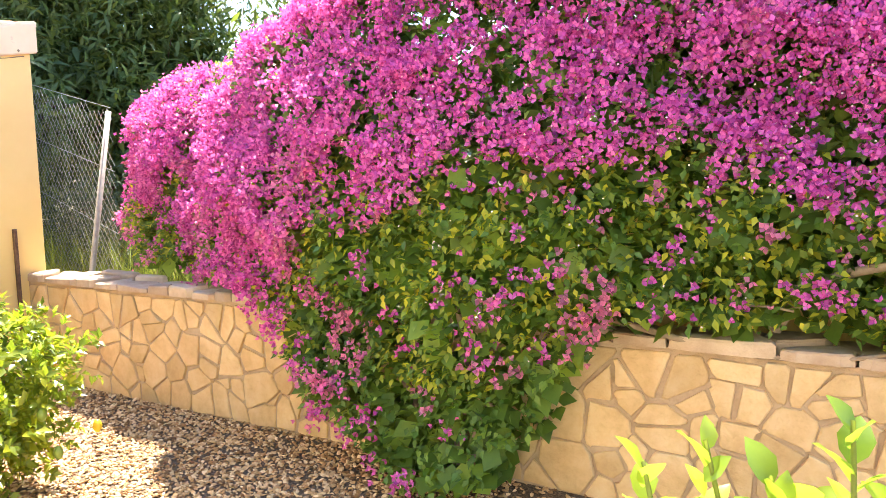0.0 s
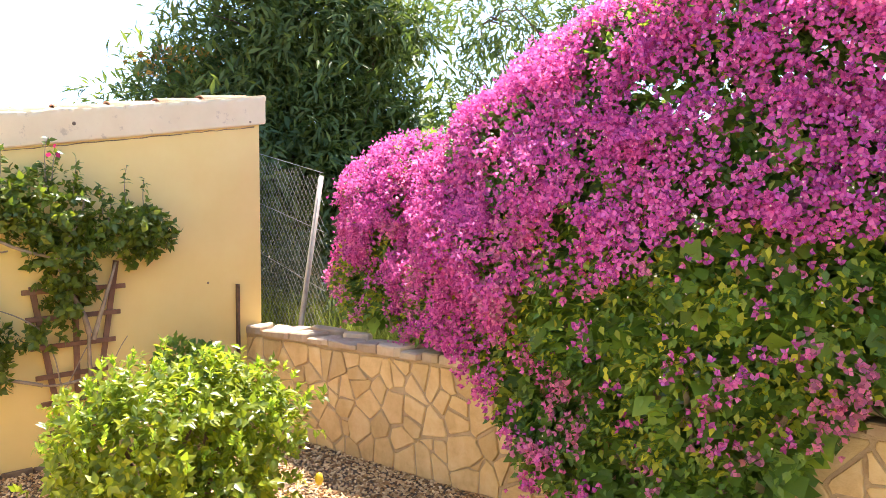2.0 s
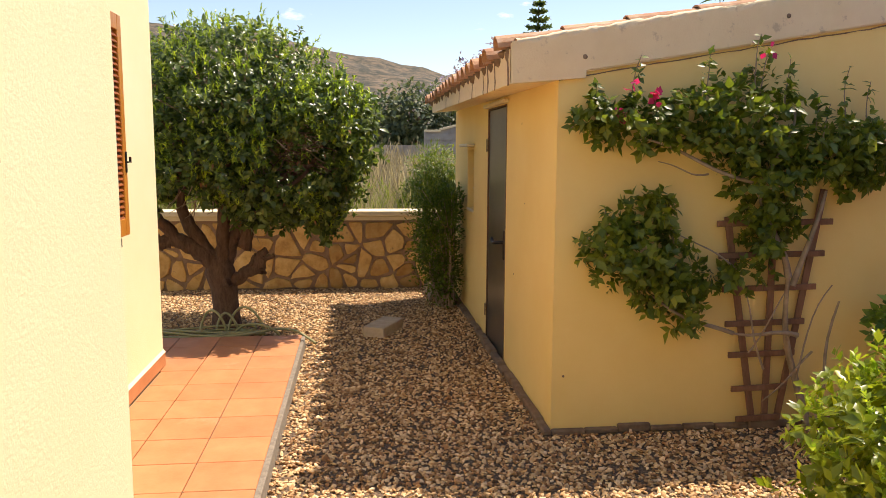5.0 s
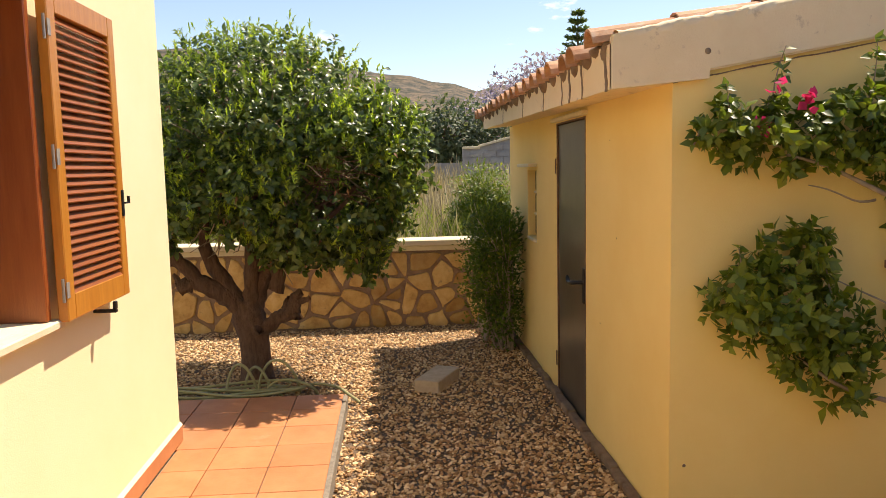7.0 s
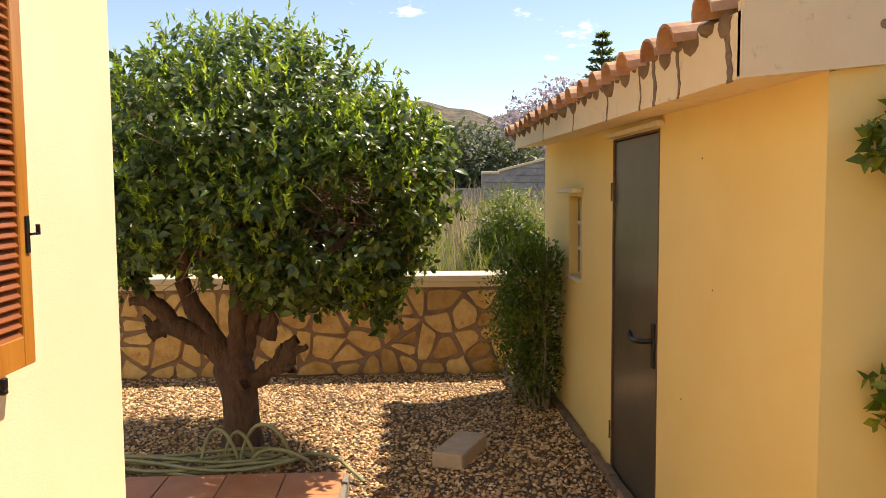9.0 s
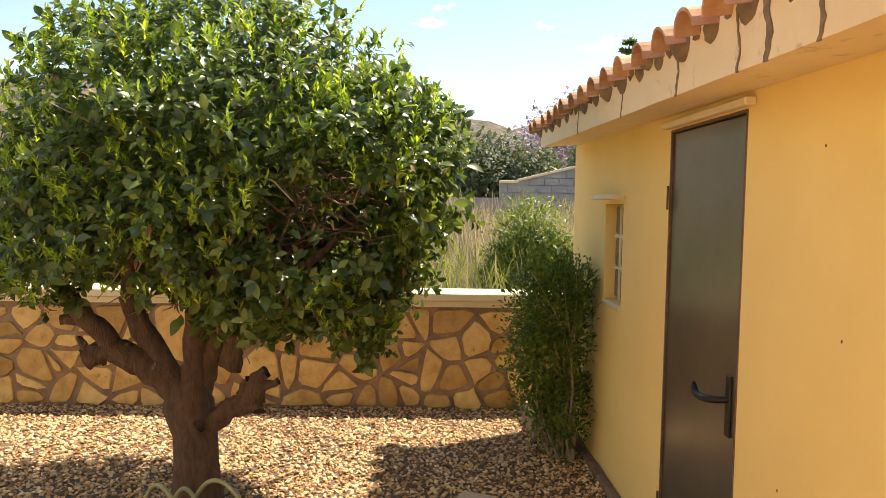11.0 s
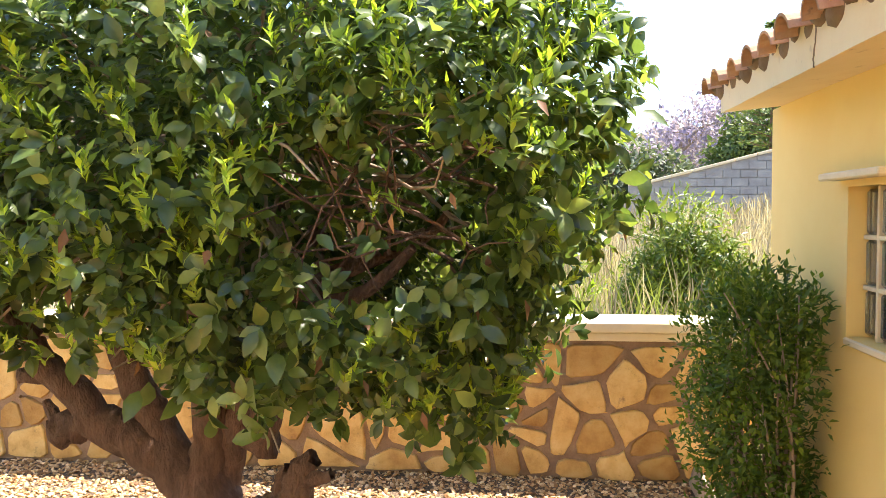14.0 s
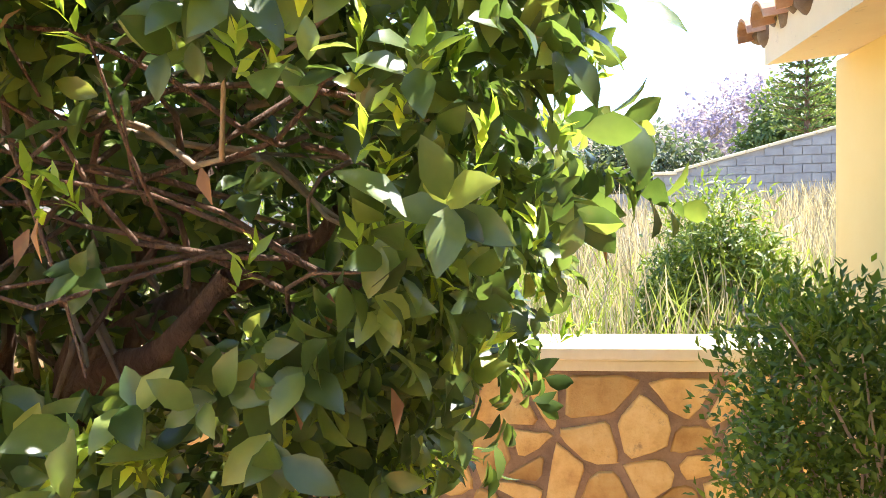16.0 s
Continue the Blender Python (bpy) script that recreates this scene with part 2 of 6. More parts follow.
M["red"] = surf("crimson_petal", [(0.3, (0.36, 0.012, 0.085)), (0.7, (0.5, 0.03, 0.17))], 9, 0.6, 0, 60, through_light=0.4)
M["lemon"] = surf("lemon_peel", [(0.3, (0.75, 0.48, 0.02)), (0.7, (0.8, 0.6, 0.05))], 9, 0.4, 0.2, 200, 0.002)
M["fruit_green"] = surf("green_fruit", [(0.3, (0.14, 0.22, 0.03)), (0.7, (0.22, 0.30, 0.05))], 9, 0.4, 0.2, 200, 0.002)
M["dead_leaf"] = surf("dry_leaf", [(0.3, (0.17, 0.085, 0.04)), (0.7, (0.32, 0.17, 0.08))], 9, 0.7, 0, 60, through_light=0.3)
M["white"] = surf("white_trim", [(0.3, (0.72, 0.62, 0.42)), (0.7, (0.8, 0.7, 0.5))], 9, 0.7, 0.2, 90)
M["curtain"] = surf("grey_curtain", [(0.3, (0.3, 0.3, 0.3)), (0.7, (0.4, 0.4, 0.4))], 2, 0.9, 0.3, 20)
# near-black colour that stands for the shade inside the shed
M["dark"] = surf("painted_interior_shade", [(0.3, (0.03, 0.028, 0.025)), (0.7, (0.05, 0.045, 0.04))], 2, 0.9, 0, 20)

M["glass"], nt, b = material("window_glass")
b.inputs["Base Color"].default_value, b.inputs["Roughness"].default_value = (0.45, 0.49, 0.46, 1), 0.08
b.inputs["Transmission Weight"].default_value = 0.85

# the ground: sand under the gravel, dry field beyond the walls, scrub on the hills
M["ground"], nt, b = material("ground")
geo = nt.nodes.new("ShaderNodeNewGeometry")
sep = nt.nodes.new("ShaderNodeSeparateXYZ")
nt.links.new(geo.outputs["Position"], sep.inputs[0])


def step_node(value, edge, width):
    mr = nt.nodes.new("ShaderNodeMapRange")
    mr.inputs[1].default_value, mr.inputs[2].default_value = edge - width, edge + width
    nt.links.new(value, mr.inputs[0])
    return mr.outputs[0]


# sand darkened in colour so that the gaps between pebbles look deeply shaded
sand = ramp_node(nt, noise_node(nt, 70, 5), [(0.35, (0.05, 0.032, 0.02)), (0.5, (0.13, 0.085, 0.05)), (0.65, (0.26, 0.18, 0.11))])
field = ramp_node(nt, noise_node(nt, 1.3, 8), [(0.35, (0.20, 0.18, 0.08)), (0.65, (0.38, 0.31, 0.17))])
scrub = ramp_node(nt, noise_node(nt, 0.09, 12, 0.85), [(0.40, (0.014, 0.020, 0.009)), (0.47, (0.045, 0.045, 0.024)), (0.52, (0.12, 0.088, 0.050)), (0.66, (0.21, 0.15, 0.09))])
col = mix_node(nt, step_node(sep.outputs[0], -10.85, 0.02), field, sand)
col = mix_node(nt, step_node(sep.outputs[0], -80, 30), scrub, col)
nt.links.new(col, b.inputs["Base Color"])
b.inputs["Roughness"].default_value = 0.95
bp = nt.nodes.new("ShaderNodeBump")
bp.inputs["Strength"].default_value, bp.inputs["Distance"].default_value = 0.6, 0.02
nt.links.new(noise_node(nt, 60, 4), bp.inputs["Height"])
nt.links.new(bp.outputs[0], b.inputs["Normal"])


# ---- mesh helpers ----
def part(name, bm, mat, parent=None, label="", smooth=False, kind=""):
    me = bpy.data.meshes.new(name)
    bm.to_mesh(me)
    bm.free()
    me.materials.append(M[mat])
    if smooth:
        me.polygons.foreach_set("use_smooth", [True] * len(me.polygons))
    ob = new(name, me)
    ob.parent = parent
    return tagged(ob, label, kind=kind)


def thing(name, label, category, group="", at=(0, 0, 0), kind=""):
    ob = new(name)
    ob.location = at
    return tagged(ob, label, category, group, kind)


def array_mesh(name, verts, quads, mat, smooth=True):
    me = bpy.data.meshes.new(name)
    verts, quads = np.asarray(verts, np.float32), np.asarray(quads, np.int32)
    n, k = quads.shape
    me.vertices.add(len(verts))
    me.vertices.foreach_set("co", verts.ravel())
    me.loops.add(n * k)
    me.loops.foreach_set("vertex_index", quads.ravel())
    me.polygons.add(n)
    me.polygons.foreach_set("loop_start", np.arange(0, n * k, k, dtype=np.int32))
    me.polygons.foreach_set("loop_total", np.full(n, k, np.int32))
    me.polygons.foreach_set("use_smooth", np.full(n, smooth))
    me.materials.append(M[mat])
    me.update(calc_edges=True)
    me.validate()
    return me


def mesh_part(name, verts, quads, mat, parent=None, label="", kind="", smooth=True):
    ob = new(name, array_mesh(name, verts, quads, mat, smooth))
    ob.parent = parent
    return tagged(ob, label, kind=kind)


def box(bm, x0, x1, y0, y1, z0, z1, bevel=0.0, m=None):
    made = bmesh.ops.create_cube(bm, size=1)["verts"]
    mt = Matrix.Translation(((x0 + x1) / 2, (y0 + y1) / 2, (z0 + z1) / 2)) @ Matrix.Diagonal((x1 - x0, y1 - y0, z1 - z0, 1))
    bmesh.ops.transform(bm, matrix=(m @ mt) if m else mt, verts=made)
    if bevel:
        edges = list({e for v in made for e in v.link_edges})
        bmesh.ops.bevel(bm, geom=edges, offset=bevel, segments=1, affect="EDGES", profile=0.5)


def boxed(name, dims, mat, parent=None, label="", bevel=0.0, m=None, kind=""):
    bm = bmesh.new()
    box(bm, *dims, bevel=bevel, m=m)
    return part(name, bm, mat, parent, label, kind=kind)


def prism(bm, poly, axis, a, b):
    """A polygon in the plane across axis, from a to b. poly: pairs in the order of the other two axes."""
    def at(p, v):
        q = list(p)
        q.insert("xyz".index(axis), v)
        return q
    lo, hi = [bm.verts.new(at(p, a)) for p in poly], [bm.verts.new(at(p, b)) for p in poly]
    bm.faces.new(lo[::-1])
    bm.faces.new(hi)
    for i in range(len(poly)):
        j = (i + 1) % len(poly)
        bm.faces.new((lo[i], lo[j], hi[j], hi[i]))
    bmesh.ops.recalc_face_normals(bm, faces=bm.faces)


def pierced(name, us, zs, holes, put, mat, parent=None, label=""):
    """A wall with openings: a grid of cells over us x zs without the holes (u0, u1, z0, z1), closed all round. put(u, z, side) gives the place."""
    us = sorted(set(us) | {h[i] for h in holes for i in (0, 1)})
    zs = sorted(set(zs) | {h[i] for h in holes for i in (2, 3)})
    solid = lambda i, j: 0 <= i < len(us) - 1 and 0 <= j < len(zs) - 1 and not any(
        h[0] <= (us[i] + us[i + 1]) / 2 <= h[1] and h[2] <= (zs[j] + zs[j + 1]) / 2 <= h[3] for h in holes)
    bm, made = bmesh.new(), {}
    v = lambda i, j, s: made.setdefault((i, j, s), bm.verts.new(put(us[i], zs[j], s))) if (i, j, s) not in made else made[(i, j, s)]
    for i in range(len(us) - 1):
        for j in range(len(zs) - 1):
            if not solid(i, j):
                continue
            for s in (0, 1):
                bm.faces.new([v(i, j, s), v(i + 1, j, s), v(i + 1, j + 1, s), v(i, j + 1, s)])
            for (di, dj), (a, c) in {(-1, 0): ((i, j), (i, j + 1)), (1, 0): ((i + 1, j), (i + 1, j + 1)),
                                     (0, -1): ((i, j), (i + 1, j)), (0, 1): ((i, j + 1), (i + 1, j + 1))}.items():
                if not solid(i + di, j + dj):
                    bm.faces.new([v(*a, 0), v(*c, 0), v(*c, 1), v(*a, 1)])
    bmesh.ops.recalc_face_normals(bm, faces=bm.faces)
    return part(name, bm, mat, parent, label)


def tube_arrays(pts, radii, sides=8, knots=None):
    """A tapered tube along a line, closed at its ends by narrowing."""
    pts, radii = np.asarray(pts, float), np.asarray(radii, float)
    d = np.gradient(pts, axis=0)
    d /= np.linalg.norm(d, axis=1)[:, None] + 1e-9
    ref = np.where(np.abs(d[:, 2:3]) > 0.9, [[1.0, 0, 0]], [[0, 0, 1.0]])
    u = np.cross(d, ref)
    u /= np.linalg.norm(u, axis=1)[:, None]
    for i in range(1, len(u)):
        u[i] = u[i - 1] - d[i] * np.dot(u[i - 1], d[i])
        u[i] /= np.linalg.norm(u[i])
    w = np.cross(d, u)
    a = np.linspace(0, 2 * np.pi, sides, endpoint=False)
    r = radii[:, None] * (np.ones(sides)[None] if knots is None else 1 + knots * np.random.uniform(-1, 1, (len(pts), sides)))
    ring = pts[:, None] + r[..., None] * (np.cos(a)[None, :, None] * u[:, None] + np.sin(a)[None, :, None] * w[:, None])
    v = ring.reshape(-1, 3)
    i, j = np.meshgrid(np.arange(len(pts) - 1), np.arange(sides), indexing="ij")
    k = (j + 1) % sides
    q = np.stack([i * sides + j, i * sides + k, (i + 1) * sides + k, (i + 1) * sides + j], -1).reshape(-1, 4)
    return v, q


def joined(arrays):
    vs, qs, n = [], [], 0
    for v, q in arrays:
        vs.append(v)
        qs.append(np.asarray(q) + n)
        n += len(v)
    return np.concatenate(vs), np.concatenate(qs)


def bend(p0, p1, sag=0.0, wob=0.05, n=8, rng=None):
    p0, p1 = np.array(p0, float), np.array(p1, float)
    t = np.linspace(0, 1, n)[:, None]
    length = np.linalg.norm(p1 - p0)
    mid = p0 + (p1 - p0) * t
    off = rng.normal(0, wob * length, (2, 3))
    return mid + np.sin(np.pi * t) * off[0] + np.sin(2 * np.pi * t) * off[1] * 0.5 + np.array([0, 0, -sag]) * np.sin(np.pi * t)


def leaf_shape(kind):
    """Leaf along +x, face up +z, length 1."""
    if kind == "fine":
        rows = [(0, 0.02, 0), (0.22, 0.20, 0.02), (0.5, 0.27, 0.03), (0.78, 0.17, -0.01), (1.0, 0.01, -0.09)]
    elif kind == "mid":
        rows = [(0, 0.03, 0), (0.4, 0.26, 0.03), (1.0, 0.02, -0.06)]
    elif kind == "slim":
        rows = [(0, 0.02, 0), (0.45, 0.13, 0.03), (1.0, 0.01, -0.08)]
    else:
        return np.array([(0, 0, 0), (0.45, 0.28, 0.05), (1, 0, -0.03), (0.45, -0.28, 0.05)]), np.array([(0, 1, 2, 3)])
    v = np.array([p for x, w, z in rows for p in ((x, -w, z + w * 0.3), (x, 0, z), (x, w, z + w * 0.3))])
    q = np.array([(3 * i + j, 3 * i + j + 3, 3 * i + j + 4, 3 * i + j + 1) for i in range(len(rows) - 1) for j in (0, 1)])
    return v, q


def leaves(P, D, U, S, kind="mid", wide=1.0):
    """One leaf at each place P along D with its face to U, of length S."""
    D = D / (np.linalg.norm(D, axis=1)[:, None] + 1e-9)
    Y = np.cross(U, D)
    Y /= np.linalg.norm(Y, axis=1)[:, None] + 1e-9
    Z = np.cross(D, Y)
    v, q = leaf_shape(kind)
    S = np.asarray(S)[:, None, None]
    V = P[:, None] + S * (v[None, :, 0:1] * D[:, None] + v[None, :, 1:2] * wide * Y[:, None] + v[None, :, 2:3] * Z[:, None])
    Q = q[None] + (np.arange(len(P)) * len(v))[:, None, None]
    return V.reshape(-1, 3), Q.reshape(-1, 4)


def around(rng, n):
    v = rng.normal(size=(n, 3))
    return v / np.linalg.norm(v, axis=1)[:, None]


def smooth_noise(P, scale, seed=0):
    """Cheap smooth noise in about -1..1 at the places P."""
    r = np.random.default_rng(seed)
    out = np.zeros(len(P))
    for k in range(5):
        w = r.normal(size=3)
        w *= scale * (0.7 + 0.35 * k) / np.linalg.norm(w)
        out += np.sin(P @ w + r.uniform(0, 6.28))
    return out / 2.4


# ---- the ground ----
def ground_height(x, y):
    r = math.hypot(x + 4, y)
    az = math.degrees(math.atan2(y, x + 4))
    rise = 1.15 * min(max((-11.2 - x) / 16, 0), 1) if x < 0 else 0
    h = 0.0
    if r > 90:
        up = min(max((r - 120) / 560, 0), 1)
        up = up * up * (3 - 2 * up)
        a = radians(az)
        crest = float(np.interp(az % 360, [100, 150, 163, 171, 176, 179, 182.5, 190, 210, 260], [46, 54, 60, 62, 64, 69, 84, 94, 80, 46]))
        crest += 2.5 * math.sin(a * 41) + 1.6 * math.sin(a * 97)
        h = up * crest + up * 10 * noise.noise((x / 70, y / 70, 0)) + up * 4 * noise.noise((x / 22, y / 22, 3))
    return rise + h


bm = bmesh.new()
radii = [0, 2, 4, 6.5, 7.3, 8, 10, 13, 17, 23, 31, 45, 65, 95] + [120 + 22 * k for k in range(30)] + [900, 1300, 2000, 3500]
rings, N = [], 220
for r in radii:
    ring = []
    for k in range(N if r else 1):
        a = 2 * math.pi * k / N
        x, y = -4 + r * math.cos(a), r * math.sin(a)
        ring.append(bm.verts.new((x, y, ground_height(x, y))))
    rings.append(ring)
for a, b_ in zip(rings, rings[1:]):
    for k in range(N):
        j = (k + 1) % N
        bm.faces.new((a[0], b_[k], b_[j]) if len(a) == 1 else (a[k], b_[k], b_[j], a[j]))
ground = tagged(part("ground", bm, "ground", smooth=True), "sandy garden ground running out to a dry field and scrub hills", kind="structure")

# ---- the shed ----
SX0, SX1, SY0, SY1 = -10.35, -5.80, 1.05, 3.95
DOOR = (-8.12, -7.285, 0.0, 2.03)
WIN = (-9.345, -8.93, 1.10, 1.69)
SLOPE = 0.172
top_at = lambda y: 2.08 + SLOPE * (y - 1.05)

shed_s = pierced("wall_shed_front", [SX0, SX1], [0, 2.12], [DOOR, WIN], lambda u, z, s: (u, SY0 + 0.15 * s, z), "plaster",
                 label="yellow rendered shed wall with a metal door and a small window")
bm = bmesh.new()
prism(bm, [(SY0 + 0.15, 0), (SY1, 0), (SY1, top_at(SY1) + 0.2), (SY0 + 0.15, top_at(SY0) + 0.2)], "x", SX1 - 0.15, SX1)
shed_e = part("wall_shed_gable", bm, "plaster", label="cream rendered gable wall of the shed")
bm = bmesh.new()
prism(bm, [(SY0 + 0.15, 0), (SY1, 0), (SY1, top_at(SY1) + 0.2), (SY0 + 0.15, top_at(SY0) + 0.2)], "x", SX0, SX0 + 0.15)
part("wall_shed_far", bm, "plaster", label="cream rendered far end wall of the shed")
boxed("wall_shed_back", (SX0 + 0.15, SX1 - 0.15, SY1 - 0.15, SY1, 0, top_at(SY1) + 0.15), "plaster", label="cream rendered back wall of the shed")
# unseen panel added behind the door, the shade of the inside in its colour
boxed("wall_shed_lining", (DOOR[0] - 0.1, DOOR[1] + 0.1, SY0 + 0.152, SY0 + 0.20, 0, 2.1), "dark", label="near-black panel behind the shed door standing in for unlit space")
for ob in bpy.data.objects:
    if ob.name.startswith("wall_shed"):
        tagged(ob, kind="structure")
# raised band along the gable and the deep fascia above the door
bm = bmesh.new()
prism(bm, [(0.77, 2.045), (SY1 + 0.05, top_at(SY1) + 0.02), (SY1 + 0.05, top_at(SY1) + 0.27), (0.77, 2.275)], "x", SX1 + 0.001, SX1 + 0.035)
bmesh.ops.bevel(bm, geom=bm.edges[:], offset=0.008, segments=2, affect="EDGES")
band = tagged(part("trim_gable_band", bm, "fascia", label="peeling white band under the verge tiles"), kind="structure")
bm = bmesh.new()
NSEG = 16
xs = [SX1 + 0.034 - 4.49 * k / NSEG for k in range(NSEG + 1)]
lo = [(x, 0.77, 2.045 + 0.012 * (SX1 - x) + random.uniform(-0.002, 0.002)) for x in xs]
for i in range(NSEG):
    (xa, _, za), (xb, _, zb) = lo[i], lo[i + 1]
    vs = [bm.verts.new(p) for p in [(xa, 0.77, za), (xb, 0.77, zb), (xb, 0.77, zb + 0.192), (xa, 0.77, za + 0.192),
                                    (xa, 1.20, za + 0.04), (xb, 1.20, zb + 0.04), (xb, 1.20, zb + 0.235), (xa, 1.20, za + 0.235)]]
    for f in ((0, 1, 2, 3), (4, 7, 6, 5), (0, 4, 5, 1), (3, 2, 6, 7)):
        bm.faces.new([vs[k] for k in f])
    if i in (0, NSEG - 1):
        bm.faces.new([vs[k] for k in ((0, 3, 7, 4) if i == 0 else (1, 5, 6, 2))])
bmesh.ops.remove_doubles(bm, verts=bm.verts, dist=0.0005)
bmesh.ops.recalc_face_normals(bm, faces=bm.faces)
fascia = tagged(part("trim_fascia", bm, "fascia", label="cream rendered fascia and soffit over the shed door"), kind="structure")
# cracks in the fascia
for cx, w, deep in ((-5.85, 0.045, 0.84), (-6.27, 0.026, 0.84), (-6.53, 0.036, 0.84), (-6.71, 0.014, 0.84), (-7.22, 0.020, 0.84), (-7.95, 0.007, 0.8), (-8.9, 0.006, 0.7)):
    z0 = 2.045 + 0.012 * (SX1 - cx)
    bm = bmesh.new()
    n = 13
    left, right = [], []
    for k in range(n):
        z = z0 - 0.003 + (0.23 * deep) * k / (n - 1)
        c = cx + random.uniform(-0.005, 0.005) + 0.012 * math.sin(k * 0.5 + cx)
        ww = w * random.uniform(0.45, 1.0) / 2
        left.append((c - ww, z))
        right.append((c + ww, z))
    vs = [bm.verts.new((x, 0.7665, z)) for x, z in left + right[::-1]]
    bm.faces.new(vs)
    back = bmesh.ops.extrude_face_region(bm, geom=bm.faces[:])
    bmesh.ops.translate(bm, vec=(0, 0.006, 0), verts=[g for g in back["geom"] if isinstance(g, bmesh.types.BMVert)])
    bmesh.ops.recalc_face_normals(bm, faces=bm.faces)
    tagged(part("crack", bm, "crack", fascia, "dark open crack"), kind="")
# thin seam where the band meets the wall, and small holes
bm = bmesh.new()
prev = None
pts = [(1.05 + 2.85 * k / 40, top_at(1.05 + 2.85 * k / 40) - 0.008 + random.uniform(-0.004, 0.004)) for k in range(41)]
vs = [bm.verts.new((SX1 + 0.003, y, z)) for y, z in pts] + [bm.verts.new((SX1 + 0.003, y, z + random.uniform(0.004, 0.009))) for y, z in pts[::-1]]
bm.faces.new(vs)
tagged(part("seam", bm, "crack", band, "thin cracked seam under the band"), kind="")
for y, z, r in ((1.19, 2.20, 0.014), (3.44, 1.245, 0.010), (2.38, 2.45, 0.014), (3.84, 2.60, 0.010), (1.12, 0.35, 0.008)):
    bm = bmesh.new()
    bmesh.ops.create_uvsphere(bm, u_segments=8, v_segments=6, radius=r)
    bmesh.ops.transform(bm, matrix=Matrix.Translation((SX1 + (0.037 if z > 2.1 and z > top_at(y) - 0.02 else 0.002), y, z)) @ Matrix.Diagonal((0.3, 1, 1, 1)), verts=bm.verts)
    tagged(part("nail_head", bm, "crack", shed_e, "dark nail hole"), kind="")
for x, z in ((-6.75, 1.86), (-6.95, 0.78), (-6.62, 1.32)):
    bm = bmesh.new()
    bmesh.ops.create_uvsphere(bm, u_segments=8, v_segments=6, radius=0.005)
    bmesh.ops.transform(bm, matrix=Matrix.Translation((x, SY0 - 0.001, z)) @ Matrix.Diagonal((1, 0.3, 1, 1)), verts=bm.verts)
    tagged(part("nail_head", bm, "crack", shed_s, "dark nail hole"), kind="")
# footing
bm = bmesh.new()
for k in range(24):
    xa, xb = SX1 + 0.05 - 4.8 * k / 24, SX1 + 0.05 - 4.8 * (k + 1) / 24
    box(bm, xb, xa, SY0 - 0.05 - random.uniform(0, 0.025), SY0 - 0.002, 0.0, 0.035 + random.uniform(0, 0.02), bevel=0.008)
for k in range(14):
    ya, yb = SY0 + 2.85 * k / 14, SY0 + 2.85 * (k + 1) / 14
    box(bm, SX1 + 0.002, SX1 + 0.03 + random.uniform(0, 0.03), ya, yb, 0.0, 0.03 + random.uniform(0, 0.025), bevel=0.008)
tagged(part("trim_footing", bm, "footing", label="brown concrete footing round the shed"), kind="structure")

# door of the shed
door = tagged(boxed("door_1", (DOOR[0] + 0.014, DOOR[1] - 0.016, SY0 + 0.008, SY0 + 0.045, 0.02, 2.014), "steel", None,
                    "closed grey metal shed door with a lever handle", bevel=0.004), category="door", kind="structure")
bm = bmesh.new()
box(bm, DOOR[0], DOOR[0] + 0.012, SY0 - 0.004, SY0 + 0.06, 0, 2.03, bevel=0.003)
box(bm, DOOR[1] - 0.012, DOOR[1], SY0 - 0.004, SY0 + 0.06, 0, 2.03, bevel=0.003)
box(bm, DOOR[0] + 0.0125, DOOR[1] - 0.0125, SY0 - 0.004, SY0 + 0.06, 2.018, 2.03, bevel=0.003)
part("door_frame", bm, "rust", door, "narrow brown metal door frame")
boxed("door_hood", (DOOR[0] - 0.03, DOOR[1] + 0.07, SY0 - 0.045, SY0 - 0.001, 2.035, 2.065), "white", door, "cream wooden strip over the door", bevel=0.006)
bm = bmesh.new()
box(bm, -7.388, -7.346, SY0 - 0.002, SY0 + 0.011, 0.825, 1.055, bevel=0.003)
part("handle_plate", bm, "black", door, "dark metal lock plate")
v1, q1 = tube_arrays([(-7.367, SY0 + 0.005, 0.965), (-7.367, SY0 - 0.045, 0.965), (-7.393, SY0 - 0.058, 0.962), (-7.46, SY0 - 0.062, 0.950), (-7.53, SY0 - 0.060, 0.948), (-7.565, SY0 - 0.056, 0.968), (-7.572, SY0 - 0.055, 0.985)],
                     [0.013, 0.013, 0.015, 0.014, 0.014, 0.013, 0.006], 8)
mesh_part("door_handle", v1, q1, "black", door, "dark metal lever handle")
for z in (0.28, 1.72):
    bm = bmesh.new()
    bmesh.ops.create_cone(bm, segments=8, radius1=0.0055, radius2=0.0055, depth=0.11, cap_ends=True)
    bmesh.ops.translate(bm, vec=(DOOR[0] + 0.014, SY0 - 0.014, z), verts=bm.verts)
    part("hinge", bm, "rust", door, "barrel hinge")

# glass block window of the shed
win = tagged(boxed("window_1", (WIN[0], WIN[1], SY0 - 0.012, SY0 + 0.02, WIN[2] - 0.03, WIN[2] - 0.002), "white", None,
                   "small barred window of nine glass blocks in the shed wall", bevel=0.005), category="window", kind="structure")
boxed("window_hood", (WIN[0] - 0.1, WIN[1] + 0.04, SY0 - 0.08, SY0 - 0.001, 1.715, 1.745), "white", win, "projecting cream lintel strip", bevel=0.006)
